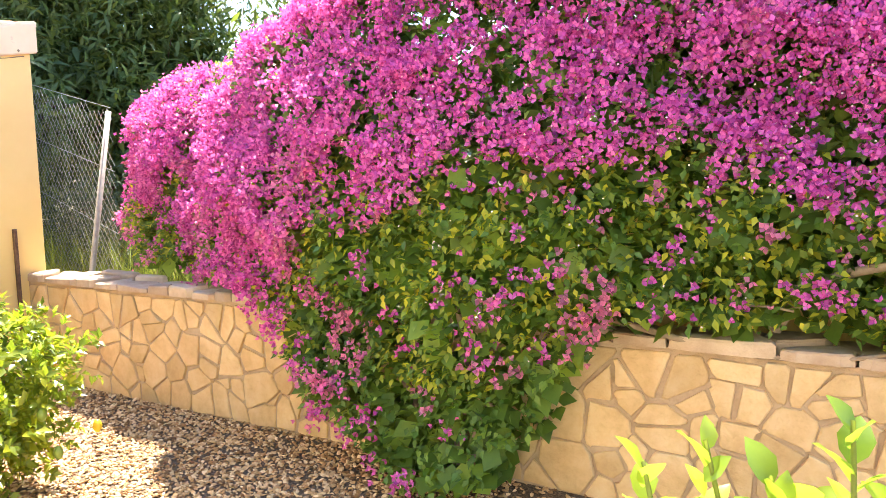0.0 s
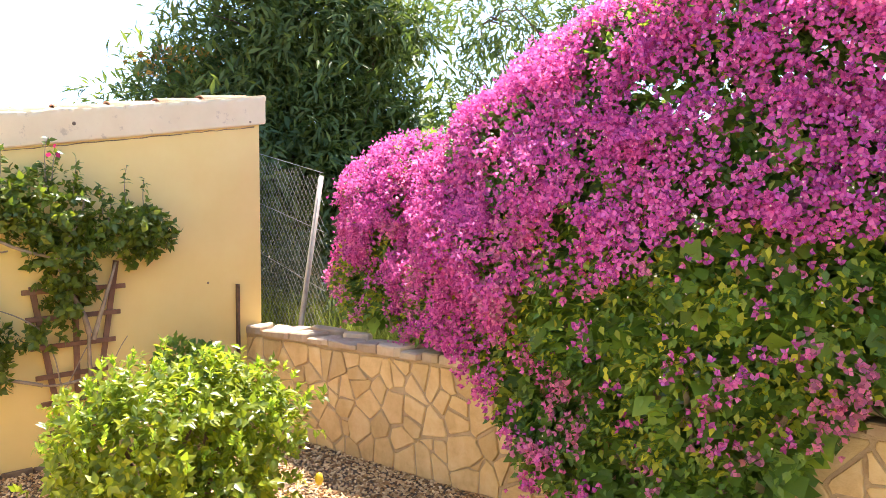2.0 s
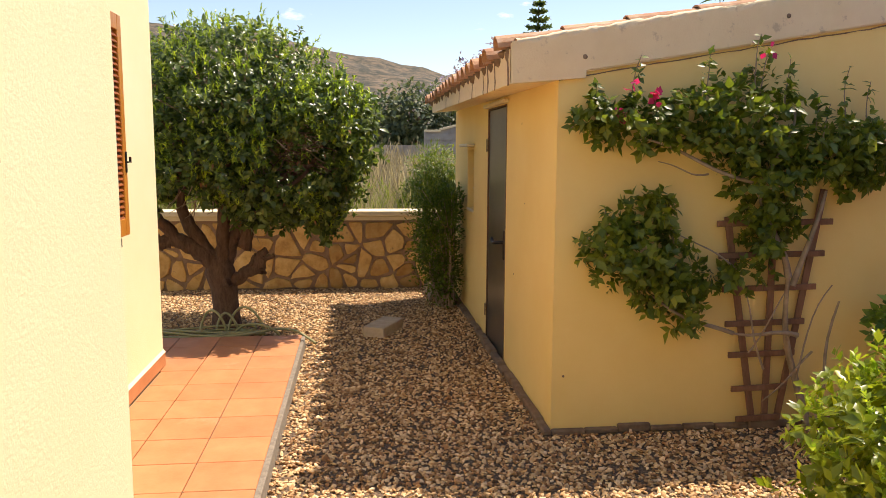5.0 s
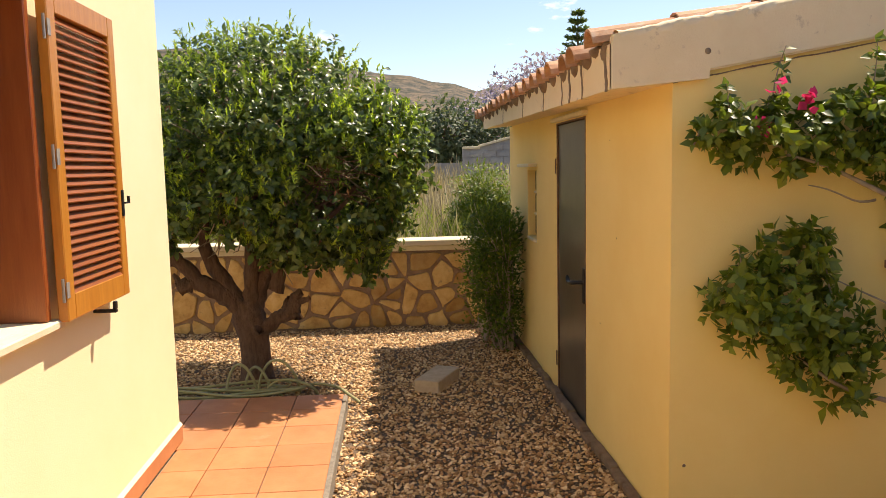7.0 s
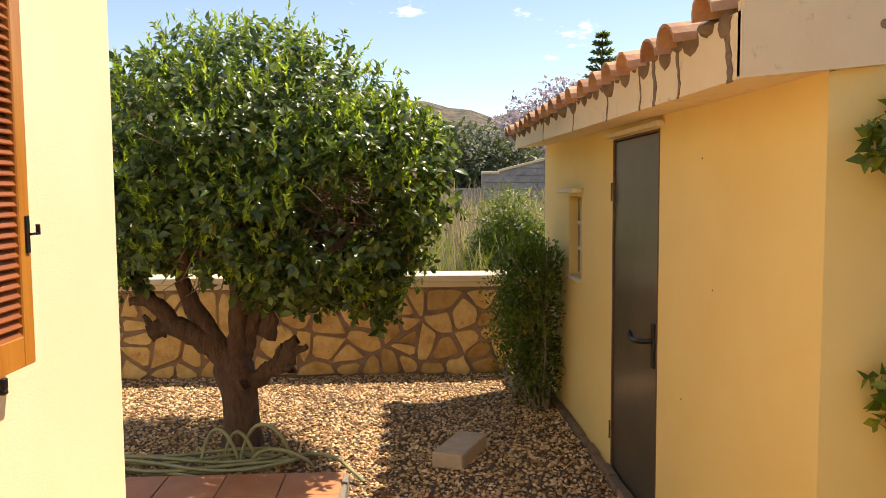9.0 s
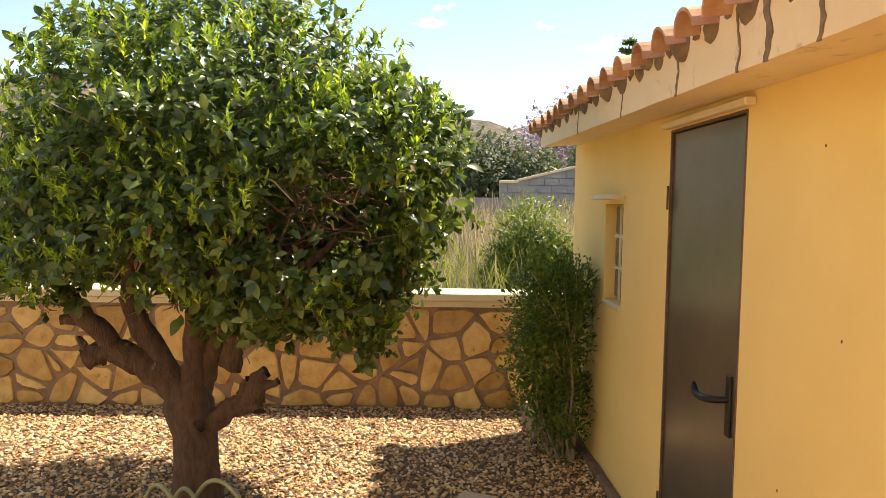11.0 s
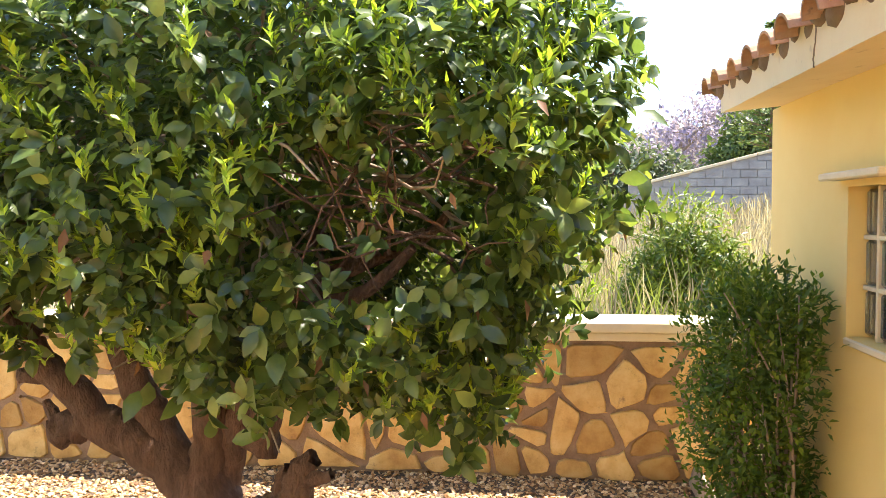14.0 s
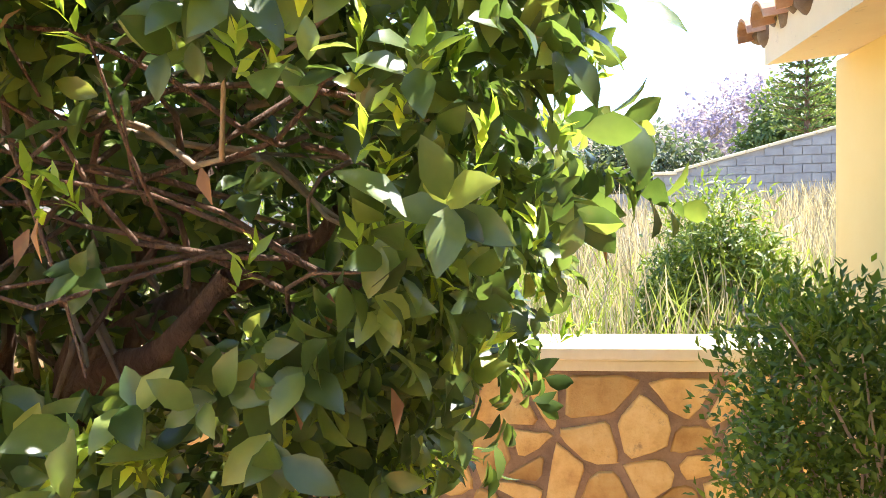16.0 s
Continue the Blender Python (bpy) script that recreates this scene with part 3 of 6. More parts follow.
# panel close behind the panes, coloured near-black for the unlit room
boxed("backing", (WIN[0], WIN[1], SY0 + 0.135, SY0 + 0.149, WIN[2], WIN[3]), "dark", win, "near-black panel standing in for the unlit room")
cw, ch = (WIN[1] - WIN[0]) / 3, (WIN[3] - WIN[2]) / 3
bm = bmesh.new()
for k in (1, 2):
    box(bm, WIN[0] + cw * k - 0.009, WIN[0] + cw * k + 0.009, SY0 + 0.055, SY0 + 0.08, WIN[2], WIN[3], bevel=0.003)
for k in (1, 2):
    for c in range(3):
        box(bm, WIN[0] + cw * c + 0.0095, WIN[0] + cw * (c + 1) - 0.0095, SY0 + 0.055, SY0 + 0.08, WIN[2] + ch * k - 0.009, WIN[2] + ch * k + 0.009, bevel=0.003)
part("window_bars", bm, "white", win, "cream mortar bars")
for i in range(3):
    for k in range(3):
        bm = bmesh.new()
        x0, z0 = WIN[0] + cw * i + 0.010, WIN[2] + ch * k + 0.010
        box(bm, x0, x0 + cw - 0.02, SY0 + 0.062, SY0 + 0.12, z0, z0 + ch - 0.02, bevel=0.012)
        part("pane", bm, "glass", win)

# roof deck and barrel tiles
TP = 0.257
roof_z = lambda y: 2.262 + SLOPE * (y - 0.77)
bm = bmesh.new()
prism(bm, [(0.80, roof_z(0.80) - 0.03), (SY1 + 0.05, roof_z(SY1 + 0.05) - 0.03), (SY1 + 0.05, roof_z(SY1 + 0.05) + 0.006), (0.80, roof_z(0.80) + 0.006)], "x", -10.30, SX1 - 0.0)
bmesh.ops.translate(bm, vec=(0, 0, -0.085), verts=bm.verts)
roof = tagged(part("roof_shed", bm, "footing", label="low sloping shed roof of clay barrel tiles"), kind="structure")


def barrel(length, r0, r1, thick, up, seg=8):
    """Half-round clay tile along +y."""
    v, n = [], seg + 1
    for y, r in ((0, r0), (length, r1)):
        for rr in (r, r - thick):
            for k in range(n):
                a = math.pi * k / seg
                v.append((rr * math.cos(a), y, rr * math.sin(a) * (0.85 if up else -0.7)))
    f = []
    for k in range(seg):
        f += [(k, k + 1, 2 * n + k + 1, 2 * n + k), (n + k, 3 * n + k, 3 * n + k + 1, n + k + 1),
              (k, n + k, n + k + 1, k + 1), (2 * n + k, 2 * n + k + 1, 3 * n + k + 1, 3 * n + k)]
    f += [(0, 2 * n, 3 * n, n), (seg, n + seg, 3 * n + seg, 2 * n + seg)]
    me = array_mesh("roof_tile", v, f, "roof_tile", False)
    return me


cover, channel = barrel(0.44, 0.088, 0.072, 0.013, True), barrel(0.44, 0.085, 0.095, 0.013, False, 6)
tilt = math.atan(SLOPE)
for c in range(18):
    x = SX1 - 0.115 - TP * c
    for r in range(8):
        y = 0.70 + 0.395 * r
        for me, dx, dz in ((cover, 0, -0.045 if c else -0.012), (channel, -TP / 2, -0.025)):
            if me is channel and (c == 17 or r > 3):
                continue
            ob = new("roof_tile", me)
            ob.parent = roof
            ob.matrix_world = pose(x + dx + random.uniform(-0.006, 0.006), y + random.uniform(-0.012, 0.012) + (0.16 if dx else 0), roof_z(y) + dz + 0.012 * (0.5 + (c < 1) * 0.3), math.degrees(tilt) - 1.2,
                                   random.uniform(-2, 2), random.uniform(-1.2, 1.2))
# mortar under the tiles at the eave
bm = bmesh.new()
for c in range(18):
    x = SX1 - 0.085 - TP * c
    for k in (0, 1):
        s = bmesh.ops.create_icosphere(bm, subdivisions=2, radius=1)["verts"]
        bmesh.ops.transform(bm, matrix=Matrix.Translation((x - (TP / 2 if k else 0), 0.79 + random.uniform(-0.01, 0.02), roof_z(0.79) + (-0.03 if k else -0.045))) @ Matrix.Diagonal((0.055 if k else 0.072, 0.05, 0.035 if k else 0.06, 1)), verts=s)
        for v_ in s:
            v_.co += Vector([random.uniform(-0.006, 0.006) for _ in range(3)])
part("mortar", bm, "footing", roof, "crumbling brown mortar under the eave tiles", smooth=True)
bm = bmesh.new()
prev = None
for k in range(91):
    y = 0.80 + 3.20 * k / 90
    t = 0.024 + 0.016 * noise.noise((y * 5, 0, 0)) + random.uniform(-0.004, 0.004)
    ring = [bm.verts.new((SX1 + 0.0345 + random.uniform(-0.003, 0.003), y, roof_z(y) - 0.02)), bm.verts.new((SX1 + 0.036 + random.uniform(-0.004, 0.004), y, roof_z(y) + t * 0.7)),
            bm.verts.new((SX1 - 0.01 + random.uniform(-0.008, 0.008), y, roof_z(y) + t * 1.25)), bm.verts.new((SX1 - 0.07, y, roof_z(y) + t * 1.1)), bm.verts.new((SX1 - 0.09, y, roof_z(y) - 0.02))]
    if prev:
        for q in range(4):
            bm.faces.new((prev[q], ring[q], ring[q + 1], prev[q + 1]))
    prev = ring
bmesh.ops.recalc_face_normals(bm, faces=bm.faces)
part("verge_mortar", bm, "fascia", roof, "rough white mortar along the verge", smooth=True)


# ---- stone walls ----
def cells(rng, u0, u1, w0, w1, su, sw, jitter=0.47):
    """Crazy paving: uneven cells between scattered seeds, some of them cut in two."""
    nu, nw = max(1, round((u1 - u0) / su)), max(1, round((w1 - w0) / sw))
    seeds = []
    for j in range(nw):
        for i in range(nu):
            if rng.random() < 0.15:
                continue
            off = 0.5 * (j % 2) - 0.25
            seeds.append((u0 + (i + 0.5 + off + rng.uniform(-jitter, jitter)) * (u1 - u0) / nu, w0 + (j + 0.5 + rng.uniform(-jitter, jitter) * 0.75) * (w1 - w0) / nw))
    weight = rng.uniform(-0.25, 0.25, len(seeds)) * su * sw
    out = []

    def halves(poly, nx, ny, lim, both=False):
        lo, hi = [], []
        for k in range(len(poly)):
            p, q = poly[k], poly[(k + 1) % len(poly)]
            fp, fq = nx * p[0] + ny * p[1] - lim, nx * q[0] + ny * q[1] - lim
            (lo if fp <= 0 else hi).append(p)
            if fp * fq < 0:
                s = fp / (fp - fq)
                m_ = (p[0] + (q[0] - p[0]) * s, p[1] + (q[1] - p[1]) * s)
                lo.append(m_)
                hi.append(m_)
        return (lo, hi) if both else lo

    for i, (a, b) in enumerate(seeds):
        poly = [(u0, w0), (u1, w0), (u1, w1), (u0, w1)]
        for j, (c, d) in enumerate(seeds):
            if i == j or abs(c - a) > 4 * su or abs(d - b) > 4 * sw:
                continue
            poly = halves(poly, c - a, d - b, (c * c + d * d - a * a - b * b + weight[i] - weight[j]) / 2)
            if len(poly) < 3:
                break
        if len(poly) < 3:
            continue
        q = np.array(poly)
        ext = q.max(0) - q.min(0)
        if ext[0] * ext[1] > su * sw * 1.5 and rng.random() < 0.55:
            c = q.mean(0)
            n = np.array([1.0, rng.uniform(-0.5, 0.5)]) if ext[0] > ext[1] * 1.1 else np.array([rng.uniform(-0.4, 0.4), 1.0])
            out += [p for p in halves(poly, n[0], n[1], float(np.dot(n, c)), True) if len(p) > 2]
        else:
            out.append(poly)
    return out


def shrink(poly, d, worn=1.0):
    """The convex polygon moved in by d, with short corners cut."""
    c = np.mean(poly, axis=0)
    out = []
    n = len(poly)
    for k in range(n):
        p0, p, p1 = np.array(poly[k - 1]), np.array(poly[k]), np.array(poly[(k + 1) % n])
        e0, e1 = p - p0, p1 - p
        l0, l1 = np.linalg.norm(e0) + 1e-9, np.linalg.norm(e1) + 1e-9
        n0, n1 = np.array([-e0[1], e0[0]]) / l0, np.array([-e1[1], e1[0]]) / l1
        m_ = n0 + n1
        m_ /= max(np.dot(m_, n0), 0.35) + 1e-9
        q = p + m_ * d
        if np.dot(q - p, c - p) > 0:
            cut = min(0.27, 0.030 / max(min(l0, l1), 0.03)) * worn
            out += [q - e0 * cut * 0.8, q + e1 * cut * 0.8]
    return out


def stone_pieces(polys, place, parent, mat, rng, gap=0.012, thick=0.02, name="stone", worn=1.0):
    """A rough flat stone for each polygon: place(u, w, d) gives the place at d in front of the wall."""
    for poly in polys:
        area = sum(poly[k][0] * poly[(k + 1) % len(poly)][1] - poly[(k + 1) % len(poly)][0] * poly[k][1] for k in range(len(poly))) / 2
        if area < 0:
            poly = poly[::-1]
        if abs(area) < 0.004:
            continue
        base = shrink(poly, gap * rng.uniform(0.7, 1.5), worn)
        if len(base) < 4:
            continue
        t = thick * rng.uniform(0.6, 1.3)
        c = np.mean(base, axis=0)
        n = len(base)
        wob = rng.uniform(-0.009, 0.009, (n, 2))
        lo = [np.array(p) + w for p, w in zip(base, wob)]
        mid = [p + (c - p) * 0.02 for p in lo]
        hi = [p + (c - p) * 0.07 for p in lo]
        tilt_ = rng.uniform(-0.05, 0.05, 2)
        v = [place(*p, 0.0) for p in lo] + [place(*p, t * 0.75 + np.dot(p - c, tilt_)) for p in mid] + [place(*p, t + np.dot(p - c, tilt_)) for p in hi] + [place(*c, t * 1.1)]
        me = bpy.data.meshes.new(name)
        f = [(k, (k + 1) % n, n + (k + 1) % n, n + k) for k in range(n)] + [(n + k, n + (k + 1) % n, 2 * n + (k + 1) % n, 2 * n + k) for k in range(n)] + [(2 * n + k, 2 * n + (k + 1) % n, 3 * n) for k in range(n)]
        me.from_pydata([tuple(map(float, p)) for p in v], [], f)
        me.materials.append(M[mat])
        me.update()
        ob = new(name, me)
        ob.parent = parent


GX0, GX1, GY, GH = -5.80, 2.2, 3.80, 0.80
BX, BY0, BY1, BH = -10.75, -7.0, 1.10, 0.84
bm = bmesh.new()
box(bm, GX0, GX1, GY, GY + 0.32, -0.05, GH)
garden_wall = tagged(part("wall_garden", bm, "pale_mortar", label="low garden wall clad in pale irregular limestone"), category="wall", kind="structure")
bm = bmesh.new()
box(bm, BX - 0.25, BX, BY0, BY1, -0.05, BH)
back_wall = tagged(part("wall_boundary", bm, "mortar", label="low boundary wall clad in ochre irregular stone"), category="wall", kind="structure")
bm = bmesh.new()
box(bm, BX - 0.28, BX + 0.035, BY0, BY1, BH, BH + 0.05, bevel=0.004)
tagged(part("trim_coping_base", bm, "cap", label="cream rendered band under the coping"), kind="structure")
bm = bmesh.new()
box(bm, BX - 0.31, BX + 0.06, BY0, BY1, BH + 0.052, BH + 0.115, bevel=0.008)
tagged(part("trim_coping", bm, "cap", label="smooth cream coping along the boundary wall"), kind="structure")
# ochre wall behind the climber
boxed("wall_behind_climber", (-1.9, 2.4, 4.35, 4.5, 0.0, 2.4), "plaster", label="ochre rendered wall behind the bougainvillea", kind="structure")

# ---- the house ----
HY = -1.49
TZ = 0.105
HW = (-5.42, -4.49, 1.19, 2.41)
house_wall = tagged(pierced("wall_house", [-7.08, -2.86], [0, 3.1], [HW], lambda u, z, s: (u, HY - 0.28 * s, z), "house_plaster",
                            label="pale yellow rendered house wall"), kind="structure")
boxed("wall_house_end", (-7.08, -6.80, -6.5, HY - 0.28, 0, 3.1), "house_plaster", label="pale yellow end wall of the house", kind="structure")
near_wall = tagged(pierced("wall_house_near", [-2.86, 3.0], [0, 3.1], [(-1.67, -0.83, 1.45, 2.62)], lambda u, z, s: (u, -0.49 - 0.28 * s, z), "house_plaster",
                           label="pale yellow rendered wall of the projecting wing"), kind="structure")
boxed("wall_house_return", (-2.86, -2.58, HY - 0.28, -0.77, 0, 3.1), "house_plaster", label="pale yellow return wall of the wing", kind="structure")
boxed("wall_house_east", (2.72, 3.0, -6.5, -0.77, 0, 3.1), "house_plaster", label="pale yellow east wall of the house", kind="structure")
boxed("wall_house_back", (-6.8, 2.72, -6.5, -6.2, 0, 3.1), "house_plaster", label="pale yellow back wall of the house", kind="structure")
bm = bmesh.new()
prism(bm, [(-7.08, -6.5), (3.0, -6.5), (3.0, -0.49), (-2.86, -0.49), (-2.86, HY), (-7.08, HY)], "z", 3.104, 3.25)
tagged(part("roof_house", bm, "concrete", label="flat roof slab of the house"), kind="structure")
bm = bmesh.new()
box(bm, -7.09, -2.87, HY + 0.001, HY + 0.014, TZ + 0.017, TZ + 0.115, bevel=0.003)
tagged(part("baseboard", bm, "tile", label="terracotta skirting along the house wall"), kind="structure")
bm = bmesh.new()
prism(bm, [(HY + 0.0005, TZ + 0.115), (HY + 0.016, TZ + 0.115), (HY + 0.0005, TZ + 0.135)], "x", -7.09, -2.87)
tagged(part("trim_skirting", bm, "white", label="white mortar fillet on the skirting"), kind="structure")


def window_with_shutter(name, x0, x1, z0, z1, y, leaf0, leaf1, lift=0.0):
    """A window in a wall facing +y with its wooden lining, sill and one louvred leaf folded back to -x."""
    w = tagged(boxed(name, (x0, x1, y - 0.24, y - 0.20, z0, z0 + 0.05), "black", None, "house window with dark frame behind open wooden shutters"), category="window", kind="structure")
    bm = bmesh.new()
    box(bm, x0, x0 + 0.05, y - 0.24, y - 0.20, z0 + 0.05, z1)
    box(bm, x1 - 0.05, x1, y - 0.24, y - 0.20, z0 + 0.05, z1)
    box(bm, x0 + 0.05, x1 - 0.05, y - 0.24, y - 0.20, z1 - 0.05, z1)
    part("window_frame", bm, "black", w, "dark metal window frame")
    boxed("pane", (x0 + 0.05, x1 - 0.05, y - 0.225, y - 0.219, z0 + 0.05, z1 - 0.05), "glass", w)
    bm = bmesh.new()
    n = 24
    for k in range(n):
        xa, xb = x0 + 0.02 + (x1 - x0 - 0.04) * k / n, x0 + 0.02 + (x1 - x0 - 0.04) * (k + 1) / n
        ya, yb = y - 0.265 + 0.010 * math.sin(k * 1.3), y - 0.265 + 0.010 * math.sin(k * 1.3 + 1.3)
        vs = [bm.verts.new(p) for p in ((xa, ya, z0), (xb, yb, z0), (xb, yb, z1), (xa, ya, z1))]
        bm.faces.new(vs)
    bmesh.ops.remove_doubles(bm, verts=bm.verts, dist=0.001)
    part("curtain", bm, "curtain", w, "pale grey curtain", smooth=True)
    bm = bmesh.new()
    box(bm, x0 + 0.001, x0 + 0.035, y - 0.195, y + 0.03, z0 + 0.001, z1 - 0.001, bevel=0.004)
    box(bm, x1 - 0.035, x1 - 0.001, y - 0.195, y + 0.03, z0 + 0.001, z1 - 0.001, bevel=0.004)
    box(bm, x0 + 0.036, x1 - 0.036, y - 0.195, y + 0.03, z1 - 0.035, z1 - 0.001, bevel=0.004)
    part("shutter_frame", bm, "jamb", w, "red-brown varnished lining of the window")
    boxed("window_sill", (x0 - 0.06, x1 + 0.06, y - 0.19, y + 0.055, z0 - 0.035, z0 - 0.001), "cap", w, "cream stone sill", bevel=0.006)
    s = thing("shutter", "open orange-varnished louvred wooden shutter against the house wall", "shutter")
    y0, y1 = y + 0.045, y + 0.085
    zb, zt = z0 - 0.01, z1 + 0.01
    fr = 0.07
    bm = bmesh.new()
    box(bm, leaf0, leaf0 + fr, y0, y1, zb, zt, bevel=0.004)
    box(bm, leaf1 - fr, leaf1, y0, y1, zb, zt, bevel=0.004)
    box(bm, leaf0 + fr + 0.0005, leaf1 - fr - 0.0005, y0, y1, zb, zb + 0.10, bevel=0.004)
    box(bm, leaf0 + fr + 0.0005, leaf1 - fr - 0.0005, y0, y1, zt - 0.09, zt, bevel=0.004)
    part("leaf_frame", bm, "shutter", s, "wooden frame of the shutter leaf")
    count = 33
    step = (zt - zb - 0.19) / count
    bm = bmesh.new()
    box(bm, 0, leaf1 - leaf0 - 2 * fr - 0.002, -0.026, 0.026, -0.0035, 0.0035, bevel=0.002)
    first = part("slat", bm, "louvre", s)
    for k in range(count):
        ob = first if k == 0 else new("slat", first.data)
        ob.parent = s
        ob.matrix_world = pose(leaf0 + fr + 0.001, (y0 + y1) / 2, zb + 0.10 + step * (k + 0.5), -52, 0, 0)
    for z in (zb + 0.12, (zb + zt) / 2, zt - 0.15):
        bm = bmesh.new()
        bmesh.ops.create_cone(bm, segments=8, radius1=0.006, radius2=0.006, depth=0.09, cap_ends=True)
        bmesh.ops.translate(bm, vec=(leaf1 + 0.008, y1 - 0.01, z), verts=bm.verts)
        box(bm, leaf1 - 0.022, leaf1 + 0.003, y1 - 0.0005, y1 + 0.002, z - 0.03, z + 0.03)
        part("hinge", bm, "post", s, "grey steel hinge")
    zl = (zb + zt) / 2 - 0.20 - lift
    bm = bmesh.new()
    box(bm, leaf0 + 0.012, leaf0 + 0.036, y1, y1 + 0.006, zl - 0.06, zl + 0.06, bevel=0.002)
    box(bm, leaf0 - 0.03, leaf0 + 0.02, y1 + 0.006, y1 + 0.014, zl - 0.004, zl + 0.004)
    box(bm, leaf0 - 0.036, leaf0 - 0.028, y1 + 0.004, y1 + 0.016, zl - 0.004, zl + 0.03)
    part("latch", bm, "black", s, "black iron latch")
    bm = bmesh.new()
    xs_ = leaf0 + 0.22
    box(bm, xs_ - 0.012, xs_ + 0.012, y, y + 0.10, zb - 0.05, zb - 0.035, bevel=0.003)
    box(bm, xs_ - 0.012, xs_ + 0.012, y + 0.085, y + 0.10, zb - 0.035, zb + 0.0, bevel=0.003)
    part("holdback", bm, "black", s, "black iron shutter catch")
    return s


window_with_shutter("window_2", -5.42, -4.49, 1.19, 2.41, HY, -6.12, -5.44)
window_with_shutter("window_3", -1.67, -0.83, 1.45, 2.62, -0.49, -2.158, -1.69, 0.17)
# near wall's skirting is hidden; terrace slab
bm = bmesh.new()
box(bm, -7.95, -2.86, HY, -0.535, -0.03, TZ, bevel=0.006)
box(bm, -7.95, -7.08, -3.6, HY - 0.001, -0.03, TZ, bevel=0.006)
terrace = tagged(part("floor", bm, "grout", label="terracotta tiled terrace with a grey mortar edge"), category="terrace", kind="structure")

# ---- plants ----
def crown_points(rng, lobes, n, depth=0.5, noise_scale=3.0, rough=0.12, cut=None):
    """Places near the surface of a union of ellipsoids (centre, radii), with outward directions; depth: how far in they go."""
    vol = np.array([np.prod(r) ** (2 / 3) for _, r in lobes])
    pick = rng.choice(len(lobes), n * 2, p=vol / vol.sum())
    C, R = np.array([c for c, _ in lobes], float)[pick], np.array([r for _, r in lobes], float)[pick]
    d = around(rng, n * 2)
    k = 1 - depth * rng.random(n * 2) ** 1.8
    k *= 1 + rough * smooth_noise(d * 3 + C, noise_scale, 5)
    P = C + R * d * k[:, None]
    keep = np.ones(len(P), bool)
    for i, (c, r) in enumerate(lobes):
        inside = (((P - np.array(c)) / (np.array(r) * (1 - depth * 0.9))) ** 2).sum(1) < 1
        keep &= ~(inside & (pick != i))
    if cut is not None:
        keep &= cut(P)
    P, d = P[keep][:n], (d / R)[keep][:n]
    return P, d / np.linalg.norm(d, axis=1)[:, None]


def leaf_dirs(rng, out, droop=0.35, spread=0.8):
    D = out * 0.7 + around(rng, len(out)) * spread + np.array([0, 0, -droop])
    U = out * 0.6 + np.array([0, 0.15, 0.75]) + around(rng, len(out)) * 0.55
    return D, U


def sprigs(rng, P, out, size, per=6, kind="slim", wide=1.0):
    """Tufts of young leaves that stand out of the crown at P."""
    n = len(P)
    ax = out * 0.5 + np.array([0, 0, 0.9]) + around(rng, n) * 0.35
    ax /= np.linalg.norm(ax, axis=1)[:, None]
    Pp = np.repeat(P, per, 0) + np.repeat(ax, per, 0) * (np.tile(np.arange(per), n)[:, None] * size * 0.17)
    D = np.repeat(ax, per, 0) * 0.9 + around(rng, n * per) * 0.75
    U = np.repeat(ax, per, 0) + around(rng, n * per) * 0.3
    return leaves(Pp, D, U, size * rng.uniform(0.6, 1.1, n * per), kind, wide)


def rosettes(rng, P, out, size, per=7, kind="fine", wide=1.0, spread=0.85, rise=0.25):
    """Leaves set round short twig ends at P, so that the crown is made of tufts with gaps between them."""
    n = len(P)
    ax = out * 0.8 + around(rng, n) * 0.6 + np.array([0, 0, rise])
    ax /= np.linalg.norm(ax, axis=1)[:, None]
    A = np.repeat(ax, per, 0)
    k = np.tile(np.arange(per), n)[:, None]
    big = np.repeat(rng.uniform(0.75, 1.2, n), per)
    Pp = np.repeat(P, per, 0) + A * k * size * 0.16
    side = np.cross(A, around(rng, n * per))
    side /= np.linalg.norm(side, axis=1)[:, None] + 1e-9
    D = A * (0.15 + 0.7 * k / per) + side * spread + around(rng, n * per) * 0.2 + np.array([0, 0, -0.12])
    U = A + np.array([0, 0, 0.45]) + around(rng, n * per) * 0.35
    return leaves(Pp, D, U, size * big * rng.uniform(0.65, 1.1, n * per), kind, wide)


def limb_set(rng, base, ends, r0, r1, sag=0.0, wob=0.06, sides=8, knots=0.12, n=9):
    return [tube_arrays(bend(base, e, sag, wob, n, rng), np.linspace(r0, r1, n), sides, knots) for e in ends]


def as_part(name, arrays, mat, parent, label="", kind="", smooth=True):
    v, q = joined(arrays) if isinstance(arrays, list) else arrays
    return mesh_part(name, v, q, mat, parent, label, kind, smooth)


def as_parts(name, arrays, mat, parent, label=""):
    for v, q in arrays:
        mesh_part(name, v, q, mat, parent, label)


